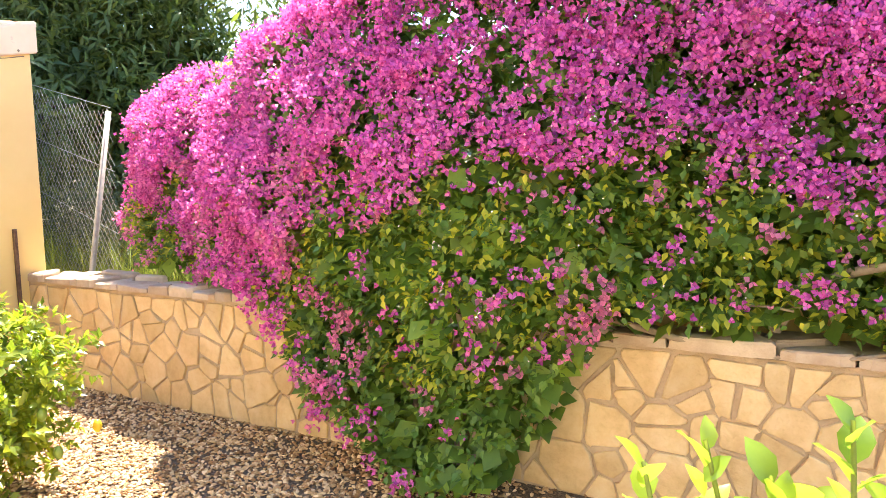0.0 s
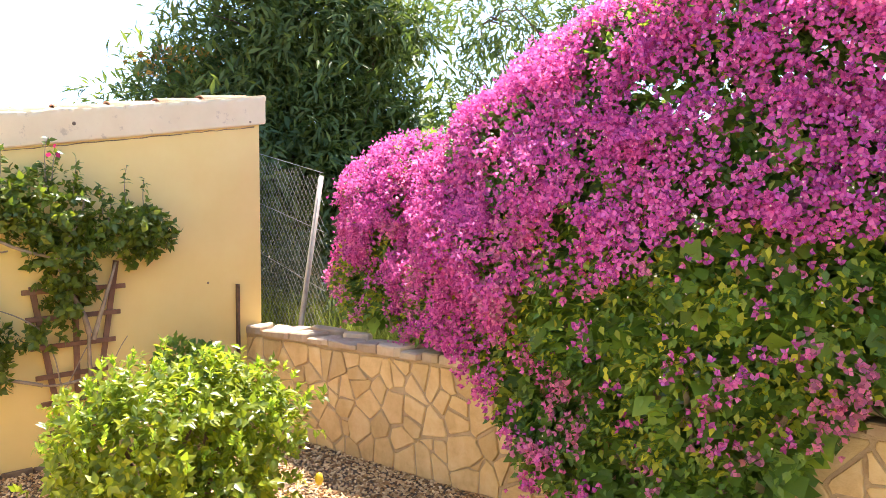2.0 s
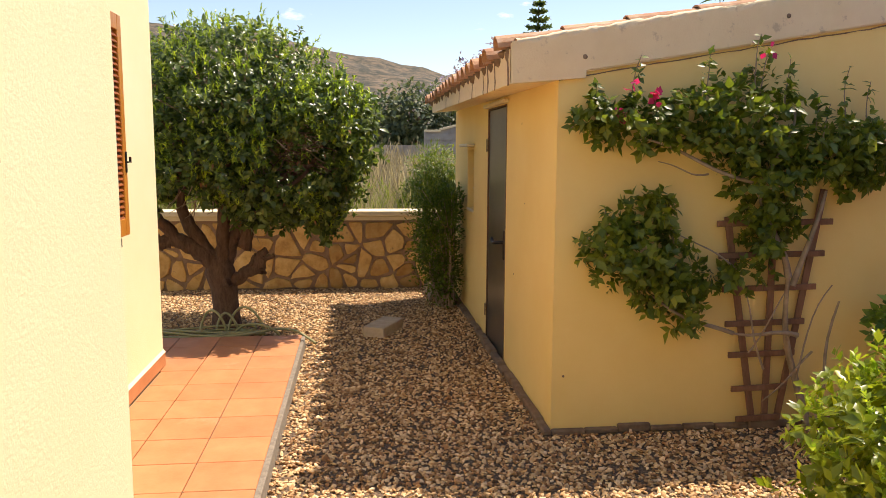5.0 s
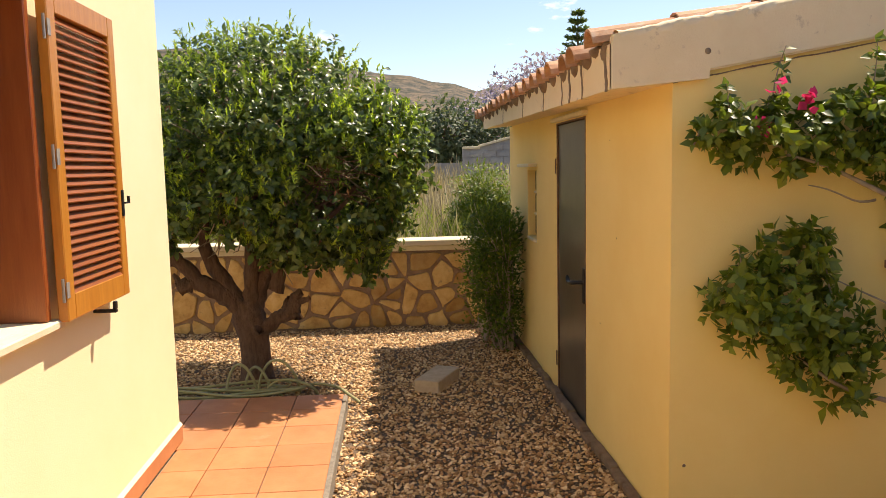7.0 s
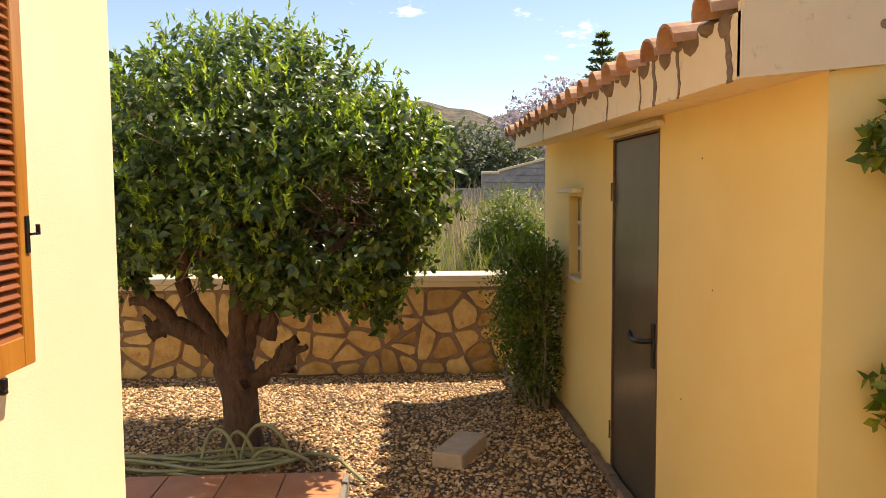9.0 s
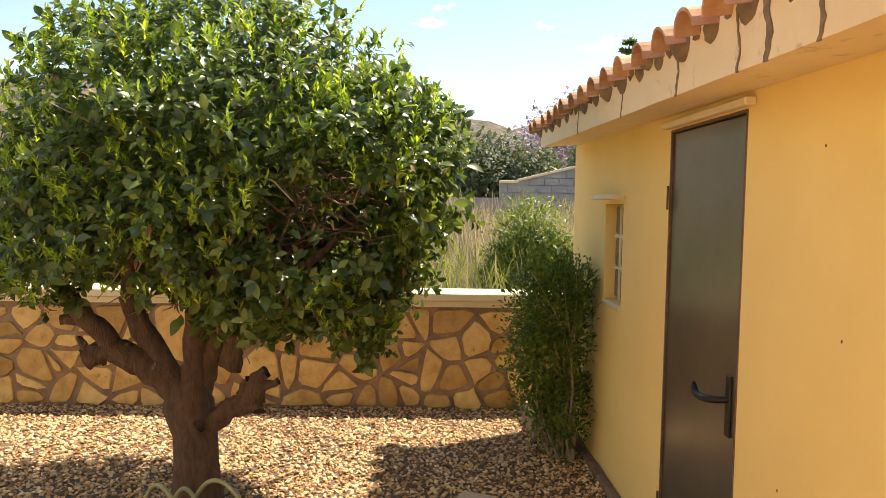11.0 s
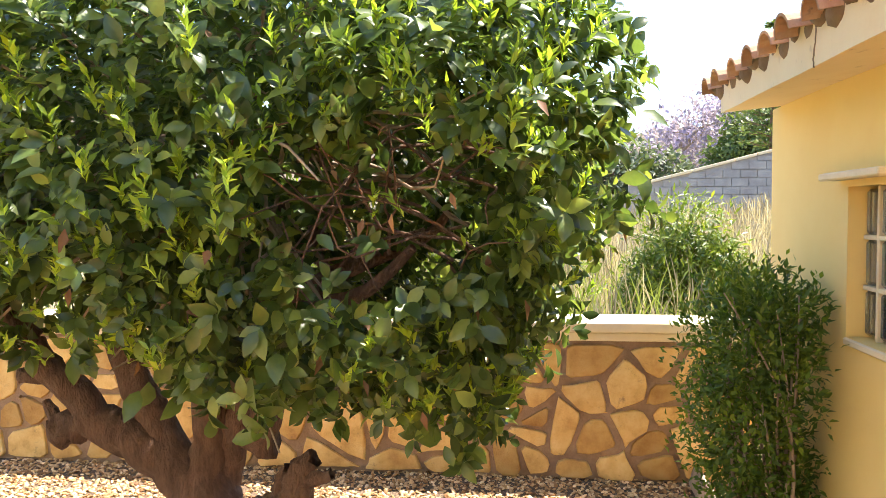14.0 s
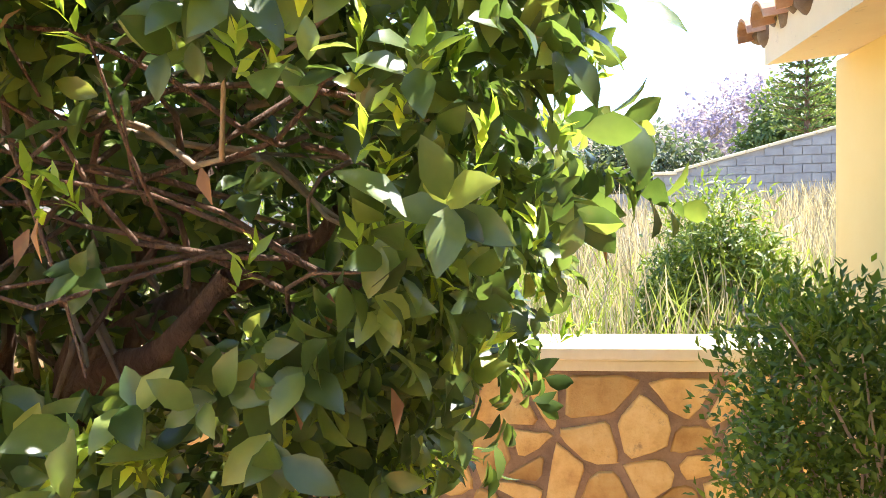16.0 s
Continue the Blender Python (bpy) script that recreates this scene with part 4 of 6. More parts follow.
def tree(name, label, category, seed, base, lobes, leaf_mat, size, count, trunk_r=0.12, leaf_kind="flat", bark="bark", depth=0.6, rough=0.22, extra=None, airy=None):
    rng = np.random.default_rng(seed)
    t = thing(name, label, category, at=(0, 0, 0))
    base = np.array(base, float)
    cs = np.array([c for c, _ in lobes], float)
    top = cs.mean(0)
    trunk = bend(base - [0, 0, 0.2], top, 0, 0.03, 10, rng)
    arr = [tube_arrays(trunk, np.linspace(trunk_r, trunk_r * 0.4, 10), 10, 0.08)]
    as_part("trunk", arr, bark, t)
    br = []
    for c, r in lobes:
        s = trunk[rng.integers(4, 8)]
        br.append(tube_arrays(bend(s, np.array(c) + np.array(r) * 0.2, 0, 0.08, 8, rng), np.linspace(trunk_r * 0.45, trunk_r * 0.08, 8), 6, 0.1))
        for _ in range(5):
            e = np.array(c) + np.array(r) * around(rng, 1)[0] * 0.8
            br.append(tube_arrays(bend(np.array(c) - np.array(r) * 0.2 * rng.random(3), e, 0, 0.08, 6, rng), np.linspace(trunk_r * 0.16, trunk_r * 0.03, 6), 5))
    as_parts("branch", br, bark, t)
    span = max(np.mean([r[0] for _, r in lobes]), 0.5)
    P, out = crown_points(rng, lobes, count, depth, 4.0 / span, rough, airy and (lambda Q: smooth_noise(Q, 7.0 / span, seed) > rng.uniform(airy - 0.6, airy + 0.4, len(Q))))
    D, U = leaf_dirs(rng, out, 0.3, 0.9)
    as_part("crown", leaves(P, D, U, size * rng.uniform(0.6, 1.25, len(P)), leaf_kind), leaf_mat, t, kind="stuff")
    if extra:
        mat, n, s, nm, zone = extra
        P, out = crown_points(rng, lobes if zone is None else zone, n, 0.15, 3, rough)
        D, U = leaf_dirs(rng, out, 0, 1.0)
        as_part(nm, leaves(P, D, U, s * rng.uniform(0.6, 1.2, len(P)), "flat", 1.6), mat, t, kind="stuff")
    return t


# the orange tree
rng = np.random.default_rng(11)
orange = thing("orange_tree", "round clipped orange tree with glossy leaves, on the gravel", "tree")
OT = np.array([-8.80, -1.36, 0.0])
trunk_line = np.array([OT + [0, 0.03, -0.05], OT + [0.0, 0.03, 0.05], OT + [0.0, 0.03, 0.2], OT + [-0.01, 0.02, 0.38], OT + [0.0, -0.01, 0.54], OT + [0.0, -0.03, 0.68]])
as_part("trunk", [tube_arrays(trunk_line, [0.165, 0.135, 0.122, 0.125, 0.140, 0.09], 16, 0.07)], "bark", orange, "stout knotty brown trunk")
limbs = []
# start, end, radii; the main limbs, then their ends inside the crown
ORANGE_LIMBS = [((0, -0.04, 0.60), (0.06, -0.42, 0.86), 0.088, 0.066), ((0.06, -0.40, 0.85), (0.10, -0.60, 1.15), 0.062, 0.045), ((0, -0.06, 0.62), (-0.05, -0.36, 1.14), 0.075, 0.055),
                ((0.03, -0.02, 0.62), (0.04, 0.05, 1.20), 0.066, 0.052), ((-0.03, 0.03, 0.55), (-0.02, 0.10, 0.84), 0.070, 0.060), ((-0.02, 0.10, 0.82), (0.0, 0.24, 1.14), 0.060, 0.045),
                ((0.02, 0.03, 0.42), (0.04, 0.22, 0.53), 0.066, 0.056), ((0.04, 0.20, 0.52), (0.06, 0.37, 0.62), 0.056, 0.060), ((-0.08, 0.0, 0.6), (-0.45, 0.0, 1.15), 0.06, 0.04)]
for a, b_, ra, rb in ORANGE_LIMBS:
    limbs.append(tube_arrays(bend(OT + a, OT + b_, 0.01, 0.04, 10, rng), np.linspace(ra, rb, 10), 11, 0.16))
for a, b_ in (((0.10, -0.60, 1.15), (0.1, -0.8, 1.5)), ((-0.05, -0.36, 1.14), (0.1, -0.4, 1.9)), ((0.04, 0.05, 1.2), (0.3, 0.35, 2.0)), ((0.0, 0.24, 1.14), (0.0, 0.9, 1.6)),
              ((0.0, 0.24, 1.14), (-0.3, 0.6, 2.1)), ((0.04, 0.05, 1.15), (0.7, 0.3, 1.7)), ((-0.45, 0, 1.15), (-0.8, 0.3, 1.9)), ((0.04, 0.05, 1.15), (0.75, -0.3, 1.9)), ((0.0, 0.24, 1.14), (0.45, 0.85, 1.5))):
    limbs.append(tube_arrays(bend(OT + a, OT + b_, 0, 0.06, 9, rng), np.linspace(0.045, 0.014, 9), 7, 0.12))
# sawn stubs and burrs left by years of pruning
for a, b_, ra, rb in (((0.06, 0.35, 0.60), (0.07, 0.43, 0.74), 0.062, 0.034), ((0.05, 0.30, 0.60), (0.05, 0.33, 0.70), 0.035, 0.022), ((0.06, 0.38, 0.66), (0.10, 0.50, 0.70), 0.030, 0.020), ((0.06, 0.33, 0.58), (0.12, 0.40, 0.54), 0.040, 0.030),
                      ((0.06, -0.42, 0.84), (0.07, -0.54, 0.80), 0.062, 0.056), ((0.07, -0.50, 0.83), (0.07, -0.58, 0.92), 0.030, 0.016), ((0.09, -0.52, 1.02), (0.10, -0.66, 1.02), 0.036, 0.026),
                      ((0.03, 0.24, 1.06), (0.05, 0.22, 0.76), 0.050, 0.056), ((0.05, 0.02, 0.40), (0.13, 0.09, 0.46), 0.045, 0.036), ((0.03, -0.28, 0.80), (0.04, -0.26, 0.90), 0.024, 0.014), ((-0.02, 0.08, 0.88), (0.06, 0.03, 0.92), 0.028, 0.018)):
    limbs.append(tube_arrays(bend(OT + a, OT + b_, 0, 0.06, 7, rng), np.linspace(ra, rb, 7), 10, 0.30))
as_parts("branch", limbs, "bark", orange, "crooked pruned brown branch")
OC, OR = np.array([-8.86, -1.22, 1.86]), np.array([1.04, 1.10, 0.97])
OLOBES = [(tuple(OC), tuple(OR)), (tuple(OC + [0.25, 0.42, -0.38]), (0.75, 0.78, 0.62)), (tuple(OC + [0.2, -0.3, -0.40]), (0.8, 0.8, 0.66)), ((-8.30, -0.36, 1.82), (0.48, 0.48, 0.48)), ((-8.50, -0.50, 1.02), (0.26, 0.26, 0.24))]
HOLLOW = np.array([-8.06, -0.52, 1.60])
twigs = []
for k in range(150):
    d = around(rng, 1)[0]
    s = OC + OR * d * rng.uniform(0.25, 0.55)
    twigs.append(tube_arrays(bend(s, OC + OR * d * rng.uniform(0.86, 0.97) + rng.normal(0, 0.08, 3), 0, 0.09, 6, rng), np.linspace(0.009, 0.003, 6), 5))
as_parts("twig", twigs, "pale_bark", orange, "thin pale twig inside the crown")
low = lambda P: P[:, 2] > 0.90 + 0.32 * np.clip((-0.75 - P[:, 1]) / 0.5, 0, 1) + 0.10 * np.sin(P[:, 1] * 7) + 0.06 * np.sin(P[:, 0] * 9)
gaps = lambda P: low(P) & ((smooth_noise(P, 12, 77) > -0.7) | (rng.random(len(P)) < 0.45)) & ((np.linalg.norm((P - HOLLOW) / [0.30, 0.34, 0.24], axis=1) > 1) | (rng.random(len(P)) < 0.10))
P, out = crown_points(rng, OLOBES, 4700, 0.36, 9, 0.11, gaps)
as_part("crown", rosettes(rng, P - out * 0.04, out, 0.064, 7), "orange_leaf", orange, "dense dark green leaves", kind="stuff")
P, out = crown_points(rng, [(tuple(OC + [-0.12, 0.0, -0.05]), (0.66, 0.74, 0.60))], 1000, 0.5, 9, 0.1)
as_part("inner_crown", rosettes(rng, P, out, 0.072, 7, "mid", 1.1), "orange_leaf", orange, "shaded leaves inside the crown", kind="stuff")
for k in range(22):
    a = HOLLOW + [-0.30, rng.uniform(-0.3, 0.3), rng.uniform(-0.25, 0.25)]
    b_ = HOLLOW + [rng.uniform(-0.05, 0.12), rng.uniform(-0.36, 0.36), rng.uniform(-0.26, 0.26)]
    mesh_part("twig", *tube_arrays(bend(a, b_, 0, 0.12, 7, rng), np.linspace(0.006, 0.0018, 7), 5, 0.15), "bark", orange, "thin pale twig inside the crown")
P2, o2 = crown_points(rng, OLOBES, 3000, 0.08, 9, 0.11, lambda P: gaps(P) & (P[:, 2] > 0.95) & (smooth_noise(P, 7, 91) > -0.6))
P2, o2 = P2[(o2[:, 2] > -0.85)], o2[(o2[:, 2] > -0.85)]
as_part("new_growth", sprigs(rng, P2 - o2 * 0.025, o2, 0.042, 9, "slim", 1.3), "new_leaf", orange, "light green new shoots", kind="stuff")
P3, o3 = crown_points(rng, OLOBES, 1500, 0.2, 4, 0.09, gaps)
near = (P3[:, 0] > -8.75) & (P3[:, 2] < 2.5) & (P3[:, 1] > -1.6)
P3, o3 = P3[near][:280], o3[near][:280]
D3, U3 = leaf_dirs(rng, o3, 0.4, 0.9)
v, q = leaves(np.zeros((1, 3)), np.array([[1.0, 0, 0]]), np.array([[0, 0, 1.0]]), [1.0], "fine")
leaf_mesh = array_mesh("leaf", v, q, "orange_leaf")
for p, d, u, s in zip(P3, D3, U3, rng.uniform(0.06, 0.10, len(P3))):
    d, u = Vector(d).normalized(), Vector(u)
    yv = u.cross(d).normalized()
    zv = d.cross(yv)
    ob = new("leaf", leaf_mesh)
    ob.parent = orange
    m3 = Matrix((d, yv, zv)).transposed().to_4x4()
    ob.matrix_world = Matrix.Translation(Vector(p) + Vector((0.01, 0.005, 0))) @ m3 @ Matrix.Scale(float(s), 4)
P4, o4 = crown_points(rng, OLOBES, 160, 0.25, 4, 0.07, low)
D4, U4 = leaf_dirs(rng, o4, 1.0, 0.6)
as_part("dead_leaves", leaves(P4, D4, U4, rng.uniform(0.035, 0.06, len(P4)), "mid", 0.8), "dead_leaf", orange, "dry brown leaves", kind="stuff")

# the lemon bush
rng = np.random.default_rng(12)
lemon = thing("lemon_bush", "bright green lemon bush with a few lemons, in the gravel", "shrub")
LC = np.array([-3.85, 2.12, 0.60])
as_parts("stem", limb_set(rng, LC - [0, 0, 0.62], [LC + rng.normal(0, 0.18, 3) for _ in range(6)], 0.022, 0.008), "bark", lemon)
LL = [(tuple(LC), (0.53, 0.58, 0.44)), (tuple(LC + [0.1, -0.28, -0.02]), (0.42, 0.36, 0.40)), (tuple(LC + [0.1, 0.30, 0.0]), (0.42, 0.34, 0.38)), (tuple(LC + [0.1, 0, -0.28]), (0.45, 0.5, 0.28))]
P, out = crown_points(rng, LL, 1500, 0.45, 9, 0.22)
as_part("foliage", rosettes(rng, P - out * 0.03, out, 0.060, 7, "mid", 1.15, 0.8, 0.35), "lemon_leaf", lemon, "small glossy light green leaves", kind="stuff")
P, out = crown_points(rng, LL, 260, 0.10, 6, 0.18)
P, out = P[out[:, 2] > -0.1], out[out[:, 2] > -0.1]
as_part("new_growth", sprigs(rng, P - out * 0.03, out, 0.046, 7, "mid", 1.0), "new_leaf", lemon, "upright light green shoots", kind="stuff")
for p, mt in (((0.50, -0.06, -0.40), "lemon"), ((0.47, 0.0, -0.45), "lemon"), ((0.46, -0.08, -0.35), "lemon"), ((0.52, 0.25, -0.1), "fruit_green"), ((0.5, 0.55, -0.25), "lemon"),
              ((0.55, 0.05, -0.2), "fruit_green"), ((0.5, -0.4, -0.12), "fruit_green"), ((0.55, 0.3, -0.3), "fruit_green")):
    bm = bmesh.new()
    bmesh.ops.create_icosphere(bm, subdivisions=2, radius=0.024)
    for v_ in bm.verts:
        v_.co.z *= 1.25 + (0.25 if abs(v_.co.z) > 0.02 else 0)
    bmesh.ops.translate(bm, vec=LC + np.array(p), verts=bm.verts)
    part("fruit", bm, mt, lemon, "ripe yellow lemon" if mt == "lemon" else "unripe green lemon", smooth=True)

# a potted-size shrub close by, large bright leaves
rng = np.random.default_rng(13)
young = thing("citrus_shrub", "young citrus shrub with large pale green leaves in full sun", "shrub")
YC = np.array([-0.06, 1.72, 0.0])
tips = [np.array(p) for p in ((-0.20, 1.60, 1.13), (-0.10, 1.62, 1.18), (0.0, 1.66, 1.12), (0.12, 1.62, 1.25), (0.2, 1.64, 1.18), (0.3, 1.7, 1.2), (0.05, 1.75, 1.05), (0.38, 1.62, 1.1))]
stems = [tube_arrays(bend(YC, tp, 0, 0.05, 8, rng), np.linspace(0.014, 0.004, 8), 6) for tp in tips]
as_parts("stem", stems, "weed", young, "thin green stem")
arr = []
for tp in tips:
    n = 13
    ang = np.arange(n) * 2.4 + rng.uniform(0, 6)
    hgt = np.linspace(-0.02, -0.34, n)
    ax = np.stack([np.cos(ang), np.sin(ang), np.linspace(1.5, 0.3, n)], 1)
    arr.append(leaves(tp + np.stack([0 * hgt, 0 * hgt, hgt], 1), ax, np.tile([0, 0, 1.0], (n, 1)) + ax * 0.2 + rng.normal(0, 0.2, (n, 3)), rng.uniform(0.06, 0.10, n), "fine", 1.2))
as_part("foliage", arr, "new_leaf", young, "large pale green leaves", kind="stuff")

# ---- the bougainvillea ----
rng = np.random.default_rng(14)
boug = thing("bougainvillea", "huge bougainvillea covered in magenta bracts, spilling over the low stone wall", "climbing plant")
top_line = lambda x: np.interp(x, [-5.8, -5.5, -5.2, -4.8, -4.4, -4.1, -3.9, -3.6, -3.1, -2.5, -1.6, -0.5, 1.0, 2.2], [2.20, 2.44, 2.52, 2.50, 2.42, 2.28, 2.44, 2.68, 2.86, 3.0, 3.2, 3.35, 3.4, 3.3])
low_line = lambda x: np.interp(x, [-5.6, -4.6, -3.5, -3.25, -2.95, -2.6, -2.25, -1.9, -1.5, -1.3, -1.05, -0.9, 2.2], [1.15, 0.95, 0.92, 0.95, 0.78, 0.42, 0.14, 0.08, 0.10, 0.40, 0.86, 0.92, 0.86])
front_y = lambda x: np.interp(x, [-5.6, -4.9, -4.3, -3.9, -3.5, -2.9, -2.3, -1.75, -1.2, -0.8, 0.2, 2.2], [4.55, 4.25, 4.12, 3.90, 3.68, 3.48, 3.36, 3.32, 3.42, 3.58, 3.66, 3.70])


def boug_places(n, depth, zone=None):
    x = rng.uniform(-5.75, 2.0, n)
    z = low_line(x) + (top_line(x) - low_line(x)) * rng.random(n)
    P0 = np.stack([x, 0 * x, z], 1)
    bump = smooth_noise(P0, 5.0, 3) * 0.07 + smooth_noise(P0, 14.0, 4) * 0.03
    y = front_y(x) + 0.26 * np.maximum(z - 1.5, 0)
    above = np.clip((z - (top_line(x) - 0.6)) / 0.6, 0, 1)
    y = y + 0.55 * (1 - np.sqrt(1 - above ** 2 * 0.999)) * 1.2
    side = np.clip((-5.35 - x) / 0.4, 0, 1)
    y = y + side ** 2 * 0.4 + 0.30 * np.exp(-((x + 4.05) / 0.16) ** 2) * (z > 1.5) - bump
    zn = z + smooth_noise(P0[:, [0, 2, 1]] + 3, 9.0, 8) * 0.06 * (1 - above)
    Pn = np.stack([x, y + depth * rng.random(n) ** 1.5, zn], 1)
    out = np.stack([-0.25 * np.cos(x * 3), -np.ones(n) + above, 0.25 + above * 0.9], 1)
    if zone is not None:
        k = zone(x, z, P0)
        return Pn[k], out[k] / np.linalg.norm(out[k], axis=1)[:, None]
    return Pn, out / np.linalg.norm(out, axis=1)[:, None]


pink_edge = lambda x: np.interp(x, [-5.8, -4.6, -4.0, -3.6, -3.3, -3.0, -2.5, -2.1, -1.6, -1.1, -0.6, -0.2, 0.3, 2.2], [1.45, 1.5, 1.38, 1.2, 1.05, 1.08, 1.34, 1.50, 1.60, 1.56, 1.60, 1.66, 1.90, 2.1])
P, out = boug_places(60000, 0.42)
pale = (smooth_noise(P, 3.2, 21) > -0.25) & (P[:, 2] < 1.75) & (P[:, 2] > 0.55)
pale |= smooth_noise(P, 4.0, 22) > 1.1
D, U = leaf_dirs(rng, out, 0.45, 0.75)
S = rng.uniform(0.032, 0.058, len(P))
pale &= rng.random(len(P)) < 0.5
as_part("foliage", leaves(P[~pale], D[~pale], U[~pale], S[~pale], "mid", 1.15), "boug_leaf", boug, "mid-green leaves", kind="stuff")
as_part("yellow_foliage", leaves(P[pale], D[pale], U[pale], S[pale], "mid", 1.15), "boug_yellow", boug, "yellow-green leaves", kind="stuff")
# inner dead stems and dark filling
P, out = boug_places(26000, 0.5)
P[:, 1] += 0.13
D, U = leaf_dirs(rng, out, 0.3, 1.0)
as_part("inner_foliage", leaves(P, D, U, rng.uniform(0.09, 0.16, len(P)), "flat", 1.5), "boug_leaf", boug, "shaded inner leaves", kind="stuff")


def bracts(C, ax, size):
    """Three papery bracts round each axis."""
    n = len(C)
    ref = around(rng, n)
    u = np.cross(ax, ref)
    u /= np.linalg.norm(u, axis=1)[:, None]
    w = np.cross(ax, u)
    arr = []
    for k in range(3):
        a = 2.094 * k
        rad = u * math.cos(a) + w * math.sin(a)
        arr.append(leaves(C, rad * 0.75 + ax * 0.75, ax + rad * -0.3, size, "flat", 1.35))
    return joined(arr)


def in_pink(x, z, P0):
    e = z - pink_edge(x) + smooth_noise(P0, 6, 31) * 0.24
    hole = smooth_noise(P0, 9.5, 33) > 0.85
    streak = (x < -3.0 + 0.5 * (1.2 - z)) & (x > -3.4) & (z > 0.75)
    return (((e > 0) & ~hole) | (streak & (rng.random(len(x)) < 0.6)) | (rng.random(len(x)) < np.where(z > 1.0, 0.09, 0.06))) & ((x > -4.6) | (z > 1.35) | (rng.random(len(x)) < 0.3))


P, out = boug_places(7400, 0.05, in_pink)
rep = 11
C = np.repeat(P, rep, 0) + rng.normal(0, 0.035, (len(P) * rep, 3))
C[:, 1] -= 0.03
ax = np.repeat(out, rep, 0) * 0.9 + around(rng, len(C)) * 0.8
ax /= np.linalg.norm(ax, axis=1)[:, None]
v, q = bracts(C, ax, rng.uniform(0.019, 0.033, len(C)))
as_part("blossoms", (v, q), "bract", boug, "dense magenta bracts", kind="stuff")
P, out = boug_places(3600, 0.03, lambda x, z, P0: (smooth_noise(P0, 5, 41) > 1.0) & (z > 0.5) | ((z < pink_edge(x)) & (rng.random(len(x)) < 0.05)))
C = np.repeat(P, 6, 0) + rng.normal(0, 0.03, (len(P) * 6, 3))
C[:, 1] -= 0.05
ax = np.repeat(out, 6, 0) * 0.9 + around(rng, len(C)) * 0.8
ax /= np.linalg.norm(ax, axis=1)[:, None]
as_part("faded_blossoms", bracts(C, ax, rng.uniform(0.022, 0.036, len(C))), "bract_pink", boug, "faded pink bracts", kind="stuff")
P, out = boug_places(2600, 0.02, in_pink)
P[:, 1] -= 0.07
as_part("inner_bloom", leaves(P, around(rng, len(P)), out, np.full(len(P), 0.011), "flat", 1.7), "floret", boug, "tiny cream florets", kind="stuff")
stems = [tube_arrays(bend(a, b_, 0, 0.05, 12, rng), np.linspace(r, r * 0.4, 12), 7, 0.1) for a, b_, r in (
    ((-1.80, 3.62, -0.02), (-1.7, 3.55, 0.95), 0.035), ((-1.72, 3.6, -0.02), (-1.2, 3.7, 1.2), 0.03), ((-1.88, 3.62, -0.02), (-2.5, 3.7, 1.3), 0.03), ((-1.2, 3.85, 0.95), (0.3, 3.75, 0.92), 0.02),
    ((-1.5, 3.8, 1.0), (-0.6, 3.72, 1.25), 0.018), ((-0.3, 3.95, 0.9), (0.5, 3.66, 1.5), 0.03), ((0.1, 3.9, 0.95), (0.9, 3.7, 1.3), 0.02), ((-0.9, 3.9, 0.95), (-0.2, 3.75, 1.02), 0.014),
    ((-4.6, 4.4, 0.9), (-4.5, 4.3, 1.9), 0.03), ((-3.9, 4.2, 0.8), (-3.6, 4.0, 2.2), 0.03), ((-4.2, 4.2, 0.8), (-3.6, 4.0, 1.0), 0.02), ((-2.6, 4.0, 0.9), (-2.2, 4.0, 2.4), 0.04))]
as_parts("stem", stems, "pale_bark", boug, "woody pale stem")
bm = bmesh.new()
bmesh.ops.create_icosphere(bm, subdivisions=2, radius=0.02)
bmesh.ops.translate(bm, vec=(-2.0, 3.62, 2.50), verts=bm.verts)
tagged(part("dried_gourd", bm, "floret", None, smooth=True), "small round cream seed head caught in the bougainvillea", "seed head")

# ---- the climber on its trellis ----
rng = np.random.default_rng(15)
trellis = thing("trellis", "fan-shaped brown wooden trellis standing against the shed wall", "trellis")
slats = [((2.30, 0.0), (2.07, 1.30)), ((2.37, 0.0), (2.36, 1.30)), ((2.44, 0.0), (2.66, 1.46))]
def batten(a, b_, w, x0, name):
    ang = math.atan2(b_[1] - a[1], b_[0] - a[0])
    ln = math.hypot(b_[0] - a[0], b_[1] - a[1])
    m = pose(0, (a[0] + b_[0]) / 2, (a[1] + b_[1]) / 2, math.degrees(ang), 0, 0)
    bm = bmesh.new()
    box(bm, x0, x0 + 0.014, -ln / 2, ln / 2, -w / 2, w / 2, bevel=0.003, m=m)
    part(name, bm, "trellis", trellis)
for a, b_ in slats:
    batten(a, b_, 0.042, SX1 + 0.040, "slat")
for z, ya, yb in ((0.07, 2.18, 2.46), (0.26, 2.14, 2.49), (0.47, 2.11, 2.53), (0.66, 2.08, 2.58), (0.87, 2.05, 2.64), (1.07, 2.02, 2.68), (1.26, 2.00, 2.72)):
    batten((ya, z), (yb, z + 0.01), 0.036, SX1 + 0.055, "crosspiece")
climber = thing("climbing_rose", "wall-trained climber with crimson flowers, tied to the trellis", "climbing plant")
X = SX1 + 0.13
cb = np.array([X, 2.62, 0.0])
